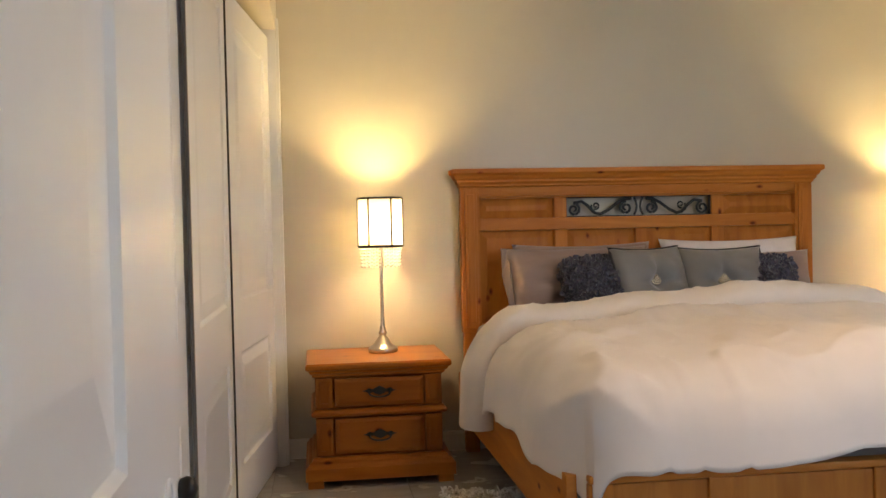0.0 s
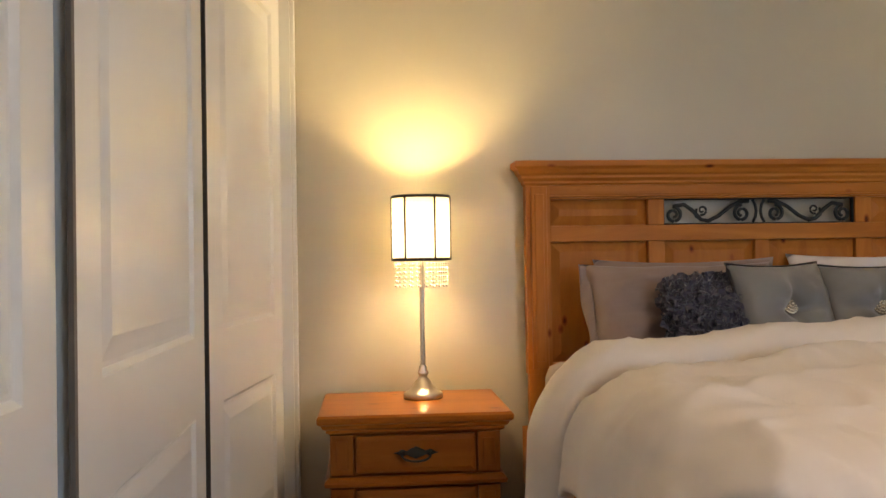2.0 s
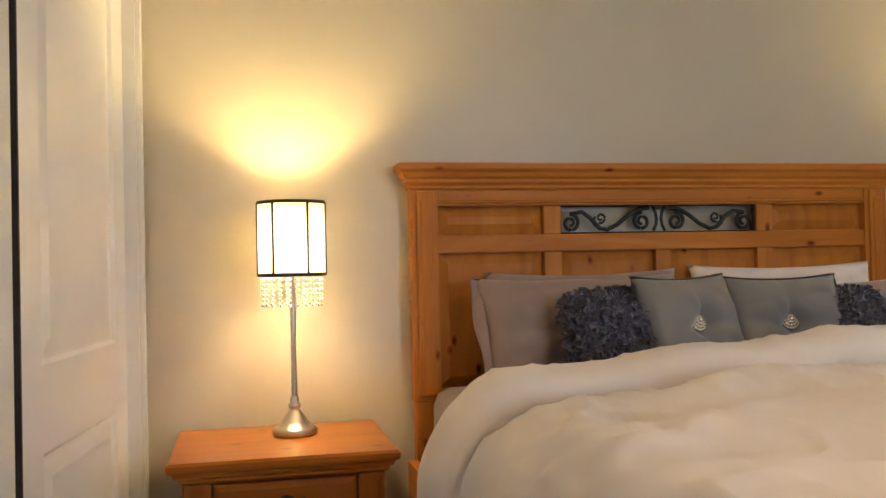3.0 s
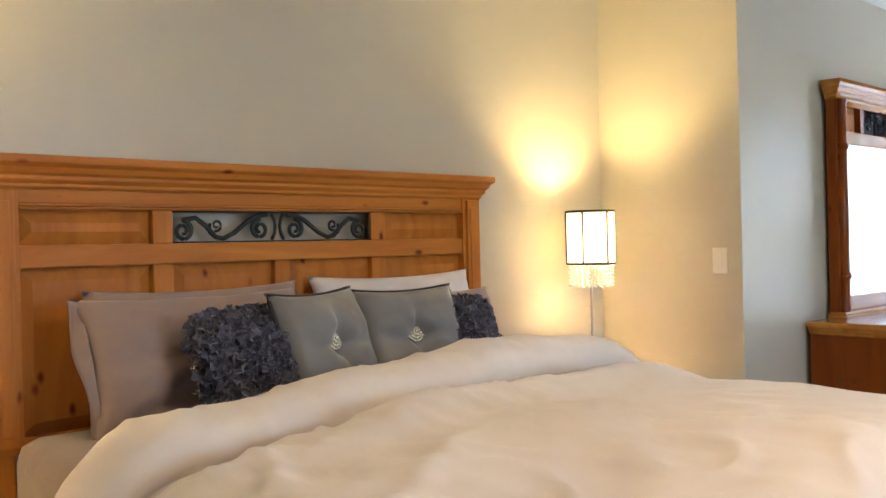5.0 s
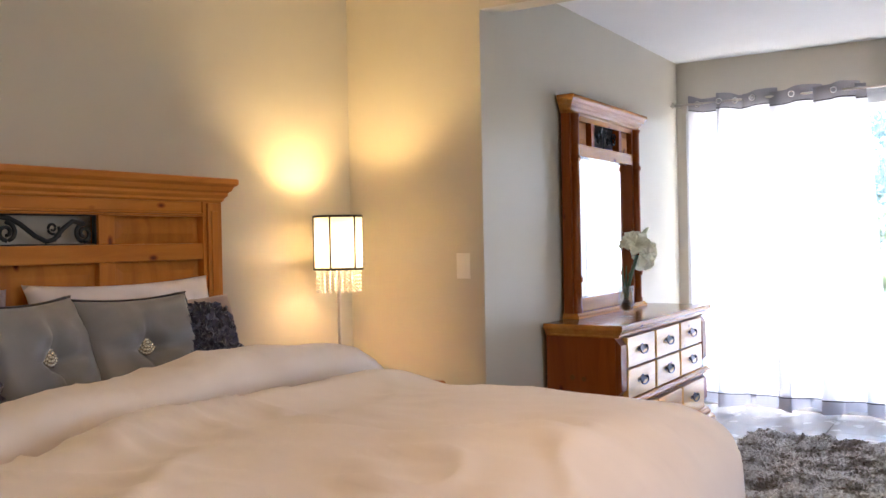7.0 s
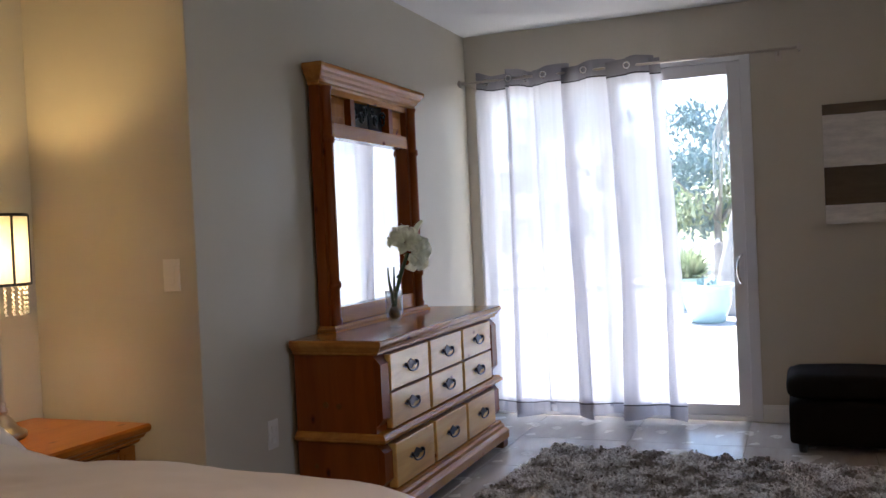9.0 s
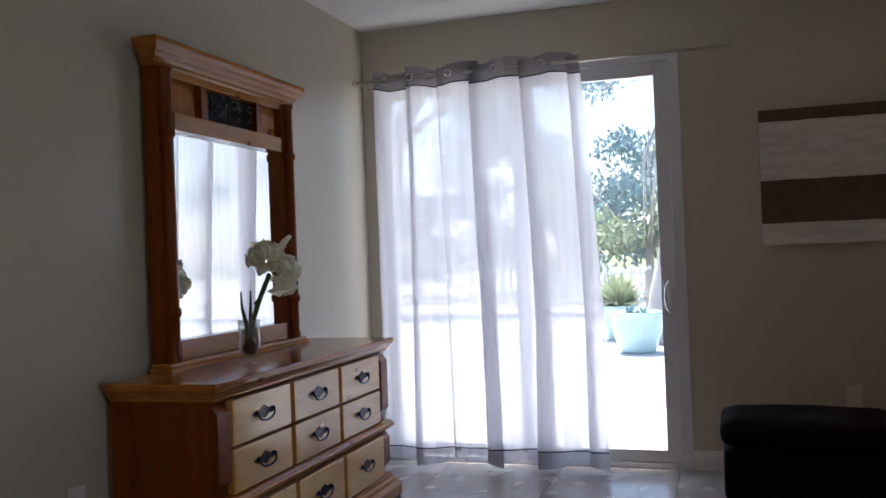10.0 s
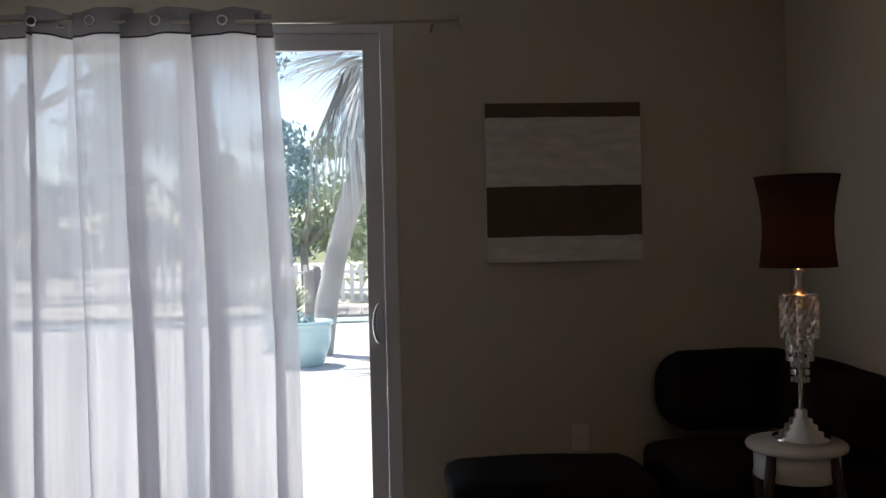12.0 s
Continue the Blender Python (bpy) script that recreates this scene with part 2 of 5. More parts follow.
def tube(points, radius, seg=8, bm=None, taper=1.0):
    bm = bm or bmesh.new()
    pts = [Vector(p) for p in points]
    rings = []
    ref = Vector((0, 0, 1)) if abs((pts[-1] - pts[0]).normalized().z) < 0.9 else Vector((1, 0, 0))
    for i, p in enumerate(pts):
        d = (pts[min(i + 1, len(pts) - 1)] - pts[max(i - 1, 0)]).normalized()
        a = d.cross(ref)
        a = a.normalized() if a.length > 1e-4 else Vector((0, 1, 0))
        b = d.cross(a)
        r = radius * (1 + (taper - 1) * i / max(1, len(pts) - 1))
        rings.append([bm.verts.new(p + (a * math.cos(2 * math.pi * k / seg) + b * math.sin(2 * math.pi * k / seg)) * r) for k in range(seg)])
    for a, b in zip(rings, rings[1:]):
        for k in range(seg):
            j = (k + 1) % seg
            bm.faces.new((a[k], a[j], b[j], b[k]))
    bm.faces.new(rings[0])
    bm.faces.new(list(reversed(rings[-1])))
    return bm


def grid_mesh(nu, nv, fn, bm=None, close_u=False):
    bm = bm or bmesh.new()
    vs = [[bm.verts.new(fn(i / nu, j / nv)) for j in range(nv + 1)] for i in range(nu + 1)]
    for i in range(nu):
        for j in range(nv):
            bm.faces.new((vs[i][j], vs[i + 1][j], vs[i + 1][j + 1], vs[i][j + 1]))
    return bm


def raised_panel(bm, x0, x1, z0, z1, y, lift=0.008, lip=0.03):
    """A panel in a frame, front towards -y: a sloping bevel up to a flat field."""
    o = [(x0, z0), (x1, z0), (x1, z1), (x0, z1)]
    k = [(x0 + lip, z0 + lip), (x1 - lip, z0 + lip), (x1 - lip, z1 - lip), (x0 + lip, z1 - lip)]
    a = [bm.verts.new((x, y, z)) for x, z in o]
    b = [bm.verts.new((x, y - lift, z)) for x, z in k]
    for i in range(4):
        j = (i + 1) % 4
        bm.faces.new((a[i], a[j], b[j], b[i]))
    bm.faces.new(b)
    return bm


# ---------------------------------------------------------------- the rooms
XC, XS, XF = -0.86, 2.93, 5.80      # closet wall, return wall, window wall
YD, YB, YR = -0.755, -5.25, -4.20   # dresser wall, back wall of the bedroom, far wall of the sitting end
H = 2.44


def structure(name, bm, material, label, category="wall"):
    return tagged(part(name, bm, material), label, category, kind="structure")


structure("wall_north", boxes((XC - 1.0, XS - 0.001, 0, 0.12, 0, H)), M_WALL, "warm beige painted wall behind the bed")
structure("wall_return", boxes((XS, XS + 0.12, YD, 0.12, 0, H), bev=0.004), M_WALL, "beige painted return wall with the light switch")
structure("wall_dresser", boxes((XS + 0.116, XF + 0.12, YD + 0.0005, YD + 0.12, 0, H)), M_WALL, "beige painted wall behind the dresser")
DY0, DY1, DZ = -2.505, -0.82, 2.14   # door opening
structure("wall_east", boxes((XF, XF + 0.14, YR, DY0, 0, H), (XF, XF + 0.14, DY1, YD, 0, H), (XF, XF + 0.14, DY0, DY1, DZ, H)),
          M_WALL, "beige painted wall round the sliding glass door")
structure("wall_south_sitting", boxes((XS + 0.12, XF + 0.14, YR - 0.12, YR, 0, H)), M_WALL, "beige painted wall behind the sofa")
WX0, WX1, WZ0, WZ1 = 1.45, 2.45, 0.85, 1.95   # unseen bedroom window, added behind the walk to let fill light in
structure("wall_south", boxes((XC - 1.0, WX0, YB - 0.12, YB, 0, H), (WX1, XS + 0.12, YB - 0.12, YB, 0, H), (WX0, WX1, YB - 0.12, YB, 0, WZ0), (WX0, WX1, YB - 0.12, YB, WZ1, H)), M_WALL, "beige painted back wall of the bedroom")
structure("wall_side", boxes((XS, XS + 0.12, YB, YR - 0.12, 0, H)), M_WALL, "beige painted side wall behind the bedroom")
structure("wall_west", boxes((XC - 0.9, XC - 0.78, YB, 0, 0, H)), M_WALL, "beige painted wall at the back of the closet")
structure("wall_closet", boxes((XC - 0.14, XC, -0.13, 0, 0, H), (XC - 0.14, XC, -4.55, -0.13, 2.15, H), (XC - 0.14, XC, YB, -4.55, 0, H)),
          M_WALL, "beige painted wall round the closet doors")
structure("ceiling", boxes((XC - 1.0, XF + 0.14, YB - 0.12, 0.12, H, H + 0.1)), M_CEIL, "white painted ceiling", "ceiling")
structure("ceiling_beam", boxes((XS, XS + 0.12, YR, YD, 2.235, H - 0.001), bev=0.004), M_WALL, "painted dropped beam between bedroom and sitting end", "beam")
structure("floor", boxes((XC - 1.0, XF + 0.14, YB - 0.12, 0.12, -0.12, -0.006)), M_GROUT, "pale tiled floor", "floor")


def baseboard(name, x0, x1, y0, y1):
    bm = boxes((x0, x1, y0, y1, 0, 0.085))
    if x1 - x0 > y1 - y0:
        box(bm, x0, x1, y0 + 0.004, y1, 0.085, 0.10)
    else:
        box(bm, x0 + (0.004 if x0 > 3 else 0), x1, y0, y1, 0.085, 0.10)
    return structure(name, bm, M_TRIM, "white painted baseboard", "baseboard")


baseboard("baseboard", XC, XS - 0.015, -0.014, 0)
baseboard("baseboard", XS - 0.014, XS, YD, -0.014)
baseboard("baseboard", XS + 0.0, XF - 0.015, YD - 0.014, YD)
baseboard("baseboard", XF - 0.014, XF, YR, DY0 - 0.002)
baseboard("baseboard", XS + 0.12, XF - 0.015, YR, YR + 0.014)

w2 = tagged(new("added_window"), "unseen white vinyl window added in the back wall for daylight", "window", kind="structure")
part("window_frame", boxes((WX0, WX0 + 0.05, YB - 0.09, YB - 0.03, WZ0, WZ1), (WX1 - 0.05, WX1, YB - 0.09, YB - 0.03, WZ0, WZ1), (WX0 + 0.05, WX1 - 0.05, YB - 0.09, YB - 0.03, WZ0, WZ0 + 0.05),
                           (WX0 + 0.05, WX1 - 0.05, YB - 0.09, YB - 0.03, WZ1 - 0.05, WZ1), (1.93, 1.97, YB - 0.09, YB - 0.03, WZ0 + 0.05, WZ1 - 0.05)), M_VINYL, w2)
for a, b in ((WX0 + 0.05, 1.93), (1.97, WX1 - 0.05)):
    part("pane", boxes((a, b, YB - 0.065, YB - 0.06, WZ0 + 0.05, WZ1 - 0.05)), M_PANE, w2).visible_shadow = False

# closet doors: moulded two-panel leaves that slide past one another
CL0 = -4.55
structure("closet_casing", boxes((XC - 0.20, XC - 0.001, -0.15, -0.128, 0, 2.15), (XC - 0.001, XC + 0.012, -0.128, -0.06, 0, 2.21)),
          M_TRIM, "white painted closet door casing", "trim")


def closet_leaf(xf, y0, y1, label, st=0.13, lip=0.065):
    t = thing("closet_door", (xf, (y0 + y1) / 2, 0.012), label, "closet door", "sliding closet doors", "structure")
    w, h = (y1 - y0) / 2, 2.10
    rails = ((0.0, 0.20), (0.66, 0.87), (1.98, h))
    bm = boxes((-0.035, 0, -w, -w + st, 0, h), (-0.035, 0, w - st, w, 0, h), *[(-0.035, 0, -w + st, w - st, a, b) for a, b in rails])
    part("frame", bm, M_DOOR, t)
    for a, b in ((0.20, 0.66), (0.87, 1.98)):
        bm = bmesh.new()
        o = [(-w + st, a), (w - st, a), (w - st, b), (-w + st, b)]
        steps = [(0.0, 0.0), (0.012, -0.010), (0.022, -0.010), (lip, -0.002)]
        loops = []
        for inset, dx in steps:
            loops.append([bm.verts.new((dx, y + (inset if y < 0 else -inset), z + (inset if z == a else -inset))) for y, z in o])
        for p, q in zip(loops, loops[1:]):
            for i in range(4):
                j = (i + 1) % 4
                bm.faces.new((p[i], p[j], q[j], q[i]))
        bm.faces.new(loops[-1])
        part("panel", bm, M_DOOR, t)
    return t


ajar = closet_leaf(-0.958, -1.039, -0.136, "white moulded closet door, slightly forward, by the bed wall")
# shade of the gap between the leaves, put in as a near-black strip
part("gap_shade_strip", boxes((-0.034, 0.0015, -0.462, -0.4545, 0.01, 2.09)), M_DARK, ajar, "dark strip standing in for the shaded gap")
ajar.rotation_euler = Euler((0, 0, radians(-7.4)))
mid_leaf = closet_leaf(-1.018, -2.150, -1.095, "white painted moulded two-panel closet door, closed")
# brown strip paints the shade of the wider gap; the leaf has no strip
part("gap_shade_strip", boxes((-0.008, 0.001, -0.543, -0.5285, 0.01, 2.09)), mat("gap_shade_brown", (0.16, 0.14, 0.125), 0.7), mid_leaf, "brown strip standing in for the shaded gap")
closet_leaf(-1.033, -3.30, -2.198, "white painted moulded two-panel closet door, a gap at its edge")
near = closet_leaf(-0.897, -4.46, -3.25, "white painted closet door with a round finger pull", 0.36, 0.13)
bm = bmesh.new()
for r in (0.032,):
    tube([(0.001, 0.50 + r * math.cos(a), 0.76 + r * 1.05 * math.sin(a)) for a in [2 * math.pi * i / 24 for i in range(25)]], 0.004, 8, bm)
part("finger_pull", bm, M_DOOR, near, "white round finger pull", True)
part("door_guide", lathe([(0, 0), (0.014, 0.002), (0.017, 0.016), (0.010, 0.03), (0, 0.034)], 16, 0.012, 0.592), M_BLACK, near, "small black knob", True).location.z = 0.742


def cabinet_handle(parent, x, y, z, w=0.10, bail=True, material=None):
    material = material or M_IRON
    bm = bmesh.new()
    # shaped back plate with pointed ends
    n = 26
    top, bot = [], []
    for i in range(n + 1):
        u = -1 + 2 * i / n
        hh = 0.004 + 0.013 * math.exp(-(u * 3.2) ** 2) + 0.009 * math.exp(-((abs(u) - 0.66) / 0.13) ** 2) + 0.001 * math.cos(u * 23)
        hh *= (1 - abs(u) ** 3) * w / 0.13
        top.append((u * w / 2, z + hh + 0.001))
        bot.append((u * w / 2, z - hh * 0.9 - 0.001))
    f = [[bm.verts.new((x + a, y - 0.003, b)) for a, b in top], [bm.verts.new((x + a, y - 0.003, b)) for a, b in bot]]
    g = [[bm.verts.new((x + a, y, b)) for a, b in top], [bm.verts.new((x + a, y, b)) for a, b in bot]]
    for i in range(n):
        bm.faces.new((f[0][i], f[0][i + 1], f[1][i + 1], f[1][i]))
        bm.faces.new((f[0][i], f[0][i + 1], g[0][i + 1], g[0][i]))
        bm.faces.new((f[1][i], f[1][i + 1], g[1][i + 1], g[1][i]))
    for sx in (-1, 1):
        bmesh.ops.create_icosphere(bm, subdivisions=2, radius=0.0085, matrix=Matrix.Translation((x + sx * w * 0.33, y - 0.006, z + 0.004)))
    h = part("handle", bm, material, parent, "dark antique bail handle" if material == M_IRON else "pewter bail handle")
    pts = [(x + w * 0.33 * math.cos(a), y - 0.012 - 0.004 * math.sin(a), z + 0.002 - 0.028 * math.sin(a) ** 0.7) for a in [math.pi * i / 12 for i in range(13)]]
    part("bail", tube([(pts[0][0], y - 0.002, z + 0.006)] + pts + [(pts[-1][0], y - 0.002, z + 0.006)], 0.0040, 8), material, h, "", True)
    return h


# ---------------------------------------------------------------- bed
bed = thing("bed", (1.015, -1.2, 0), "knotty honey pine panel bed with iron scrollwork, against the beige wall", "bed")


def bed_part(name, bm, m, label="", smooth=False, parent=None):
    for v in bm.verts:
        v.co -= Vector((1.015, -1.2, 0))
    return part(name, bm, m, parent or bed, label, smooth)


def headboard():
    hb = bed_part("headboard", boxes((0.05, 0.147, -0.085, -0.025, 0.62, 1.375), (1.883, 1.98, -0.085, -0.025, 0.62, 1.375),
                                     (0.147, 1.883, -0.075, -0.03, 1.32, 1.375)), M_PINE_Z, "knotty pine headboard with cornice and iron scroll insert")
    sub = lambda n, b, m, l="", s=False: bed_part(n, b, m, l, s, hb)
    sub("cornice", moulding(0.05, 1.98, -0.02, -0.085, [(0.0, 1.365), (0.008, 1.372), (0.008, 1.38), (0.014, 1.385), (0.02, 1.392), (0.02, 1.402), (0.03, 1.41),
                                                      (0.036, 1.425), (0.046, 1.432), (0.05, 1.437), (0.05, 1.455), (0.044, 1.459)]), M_PINE_X)
    sub("top_rail", boxes((0.147, 1.883, -0.078, -0.03, 1.325, 1.3649), bev=0.002), M_PINE_X)
    sub("bead_moulding", boxes((0.147, 1.883, -0.088, -0.03, 1.308, 1.3145), (0.147, 1.883, -0.084, -0.03, 1.3165, 1.3235), bev=0.002), M_PINE_X)
    sub("middle_rail", boxes((0.147, 1.883, -0.08, -0.03, 1.14, 1.203), bev=0.003), M_PINE_X)
    sub("lower_rail", boxes((0.147, 1.883, -0.075, -0.03, 0.55, 0.66), bev=0.003), M_PINE_X)
    for a, b in ((0.545, 0.612), (1.41, 1.478)):
        sub("stile", boxes((a, b, -0.076, -0.03, 1.2035, 1.3075), bev=0.003), M_PINE_Z)
        sub("stile", boxes((a, b, -0.076, -0.03, 0.66, 1.1395), bev=0.003), M_PINE_Z)
    sub("stile", boxes((0.985, 1.045, -0.076, -0.03, 0.66, 1.1395), bev=0.003), M_PINE_Z)
    for x0, x1, z0, z1 in ((0.147, 0.545, 1.2035, 1.3075), (1.478, 1.883, 1.2035, 1.3075), (0.147, 0.545, 0.66, 1.1395), (0.612, 0.985, 0.66, 1.1395),
                           (1.045, 1.41, 0.66, 1.1395), (1.478, 1.883, 0.66, 1.1395)):
        sub("panel", raised_panel(boxes((x0, x1, -0.052, -0.035, z0, z1)), x0 + 0.004, x1 - 0.004, z0 + 0.004, z1 - 0.004, -0.0525, 0.012, 0.035), M_PANEL)
    for x in (0.068, 1.898):
        sub("pilaster", boxes((x, x + 0.064, -0.098, -0.0855, 0.64, 1.36), (x + 0.014, x + 0.05, -0.104, -0.0985, 0.67, 1.33), bev=0.003), M_PINE_Z)
    for x in (0.055, 1.905):
        sub("leg", boxes((x, x + 0.07, -0.08, -0.03, 0, 0.6195), bev=0.004), M_PINE_Z, "darker pine leg")
    # wrought iron scrolls in the open panel
    bm = bmesh.new()
    yc, zc, hh = -0.055, 1.255, 0.045

    def spiral(cx, cz, r0, turns, start, sgn, r=0.0078):
        n = int(18 * turns)
        tube([(cx + sgn * (r0 * (1 - 0.72 * i / n)) * math.cos(start + 2 * math.pi * turns * i / n), yc,
               cz + (r0 * (1 - 0.72 * i / n)) * math.sin(start + 2 * math.pi * turns * i / n)) for i in range(n + 1)], r, 7, bm, 0.8)

    for s in (-1, 1):
        X = lambda d: 1.011 + s * d
        spiral(X(0.355), zc - 0.012, 0.034, 1.5, math.pi * 0.5, s)
        tube([(X(0.355), yc, zc + 0.022), (X(0.31), yc, zc + 0.03), (X(0.275), yc, zc + 0.005), (X(0.24), yc, zc - 0.032), (X(0.21), yc, zc - 0.038),
              (X(0.17), yc, zc - 0.02), (X(0.12), yc, zc + 0.018), (X(0.08), yc, zc + 0.038), (X(0.04), yc, zc + 0.042)], 0.0085, 7, bm)
        spiral(X(0.235), zc + 0.006, 0.020, 1.2, -math.pi * 0.6, -s, 0.005)
        tube([(X(0.24), yc, zc - 0.034), (X(0.262), yc, zc - 0.02), (X(0.258), yc, zc + 0.012)], 0.005, 7, bm)
        spiral(X(0.07), zc - 0.008, 0.034, 1.5, math.pi * 0.5, -s)
        tube([(X(0.024), yc, zc + 0.046), (X(0.013), yc, zc + 0.025), (X(0.009), yc, zc), (X(0.013), yc, zc - 0.024), (X(0.024), yc, zc - 0.044)], 0.006, 7, bm)
    for a, b, c, d in ((0.6125, 0.617, 1.204, 1.307), (1.405, 1.4095, 1.204, 1.307), (0.6175, 1.4045, 1.204, 1.2085), (0.6175, 1.4045, 1.3025, 1.307)):
        box(bm, a, b, -0.065, -0.045, c, d)
    sub("scrollwork", bm, M_IRON, "black wrought iron scrollwork", True)


headboard()
bed_part("side_rail", boxes((0.02, 0.055, -2.085, -0.09, 0.20, 0.42), bev=0.004), M_PINE_Y)
bed_part("side_rail", boxes((1.975, 2.01, -2.085, -0.09, 0.20, 0.42), bev=0.004), M_PINE_Y)
fb = bed_part("footboard", boxes((0.09, 1.97, -2.125, -2.095, 0.08, 0.395), bev=0.004), M_PANEL, "low pine footboard")
for a, b in ((0.075, 0.15), (0.44, 0.52), (0.97, 1.05), (1.52, 1.60), (1.93, 2.01)):
    bed_part("stile", boxes((a, b, -2.135, -2.0865, 0.0 if b < 0.2 or a > 1.9 else 0.1, 0.4), bev=0.005), M_PINE_Z, "", False, fb)
bed_part("cap_rail", boxes((0.075, 2.01, -2.14, -2.085, 0.4005, 0.425), bev=0.006), M_PINE_X, "", False, fb)
mattress = tagged(part("mattress", boxes((0.10, 1.93, -2.06, -0.105, 0.30, 0.675), bev=0.06), M_SHEET, None, "", True), "deep mattress in a taupe fitted sheet on the pine bed", "mattress")


def path_round(s, half, r, z_drop):
    """Distance s from the middle along a cloth over an edge: (across, drop)."""
    a = abs(s)
    flat = half - r
    if a < flat:
        return s, 0.0
    arc = r * math.pi / 2
    if a < flat + arc:
        q = (a - flat) / r
        return math.copysign(flat + r * math.sin(q), s), r * (1 - math.cos(q))
    return math.copysign(half + 0.05 * (a - flat - arc), s), r + (a - flat - arc)


def wrinkle(x, y, k=1.0):
    p = Vector((x, y, 0.3))
    w = 0.030 * noise.noise(p * 1.9) + 0.012 * noise.noise(p * 4.1 + Vector((4, 1, 0)))
    ridged = abs(noise.noise(Vector((x * 0.9 + y * 0.8, y * 1.7 - x * 1.2, 2.0)) * 1.7))
    w += (0.06 if x < 0.9 else 0.06 - 0.045 * min(1.0, (x - 0.9) / 0.5)) * (0.25 - min(0.25, ridged)) - 0.009
    w += (0.016 if x < 1.1 else 0.009) * (0.2 - min(0.2, abs(noise.noise(Vector((x * 3.0 - y, y * 2.2 + x * 2.0, 5.0)) * 1.6)))) / 0.2
    q = Vector(((x * 0.95 + y * 0.3) * 4.2, (y * 0.95 - x * 0.3) * 1.1, 9.0))
    w += 0.012 * noise.noise(q) + 0.007 * (0.3 - min(0.3, abs(noise.noise(q * 2.1 + Vector((3, 0, 0)))))) / 0.3
    return w * k


def duvet():
    d = thing("duvet", (1.015, -1.5, 0.70), "thick off-white cotton duvet with its head end turned down", "duvet")
    cx, cy, half_x, half_y = 1.0, -1.50, 1.04, 0.70   # plan of the cloth on the bed
    nu, nv = 150, 110
    Lx, Ly = half_x + 0.33, half_y + 0.215

    def f(u, v):
        s, t = (u * 2 - 1) * Lx, (v * 2 - 1) * Ly
        if s < 0:
            s *= 1.23 / Lx
        if t > half_y - 0.02:
            t = half_y - 0.02
        ax, dx = path_round(s, 1.0, 0.20 if s < 0 else 0.38, 0.3)
        ay, dy = path_round(t, half_y, 0.22, 0.3)
        R = 0.30 if s < 0 else 0.55
        ex, ey = abs(ax) - (half_x - R), -ay - (half_y - R)
        ex += half_x - 1.0 if s < 0 else 0.0
        if ex > 0 and ey > 0:
            q = math.hypot(ex, ey)
            if q > R:
                ax = math.copysign((1.0 if s < 0 else half_x) - R + ex * R / q, ax)
                ay = -(half_y - R + ey * R / q)
        drop = max(dx, dy) + 0.6 * min(dx, dy)
        top = 0.725 + 0.06 * math.exp(-((s - 0.25) / 0.9) ** 2)
        hang = 0.01 + 0.022 * min(1, drop / 0.3)
        flute = hang * (0.6 + 0.4 * math.sin((ay if dx > dy else ax) * 13 + 2.0 * noise.noise(Vector((ax, ay, 5)) * 1.5))) * min(1, drop / 0.12)
        x = cx + ax + (math.copysign(flute, s) if dx > dy else 0)
        y = cy + ay + (-flute if dy >= dx else 0)
        puff = 0.034 * math.exp(-((y + 1.13 + 0.03 * math.sin(5 * x)) / 0.09) ** 2) * (1 - 0.5 * min(1, dx / 0.2))
        puff -= 0.034 * math.exp(-((y + 0.967 - 0.035 * math.sin(s * 1.7 + 0.4)) / 0.03) ** 2)
        z = top - drop + puff + wrinkle(x, y) * (1 if drop < 0.1 else 0.6) * (1 - 0.55 * min(1.0, max(0.0, x - 1.1) * 2))
        return (x - 1.015, y + 1.5, z - 0.70)

    c = part("cover", grid_mesh(nu, nv, f), M_DUVET, d, "", True)
    md = c.modifiers.new("thick", "SOLIDIFY")
    md.thickness, md.offset = 0.025, -1

    # the turned-down head end: a soft flat roll across the bed
    def g(u, v):
        s = (u * 2 - 1) * (half_x + 0.40)
        s *= 0.94 if s < 0 else 1.0
        ax, dx = path_round(s, half_x + (-0.025 if s < 0 else 0.012), 0.20 if s < 0 else 0.30, 0.3)
        a = 2 * math.pi * v
        wid = 0.118 + 0.012 * math.sin(s * 5 + 1) + 0.015 * noise.noise(Vector((s * 3, 1, 1)))
        thick = 0.074 + 0.014 * noise.noise(Vector((s * 2.3, 7, 1)))
        yy = -0.85 + 0.04 * math.sin(s * 1.7 + 0.4) + wid * math.copysign(abs(math.cos(a)) ** 0.8, math.cos(a))
        ca = math.sin(a) * thick
        top = 0.738 + 0.062 * math.exp(-((s - 0.3) / 0.9) ** 2)
        nx, nz = (0, 1) if dx == 0 else (math.copysign(min(1, dx / (0.2 if s < 0 else 0.3)), s), max(0, 1 - dx / (0.2 if s < 0 else 0.3)))
        w = wrinkle(ax * 2.2, yy * 1.5 + 3, 0.38) if math.sin(a) > -0.2 else 0
        return (cx + ax + nx * (ca + w) - 1.015, yy + 1.5, top - dx + nz * (ca + w) - 0.70)

    bm = grid_mesh(140, 40, g)
    bmesh.ops.remove_doubles(bm, verts=bm.verts[:], dist=1e-5)
    part("turned_edge", bm, M_DUVET, d, "", True)


duvet()


M_PIPING = cloth("black_satin", (0.02, 0.02, 0.024), 0.4, 0.1)


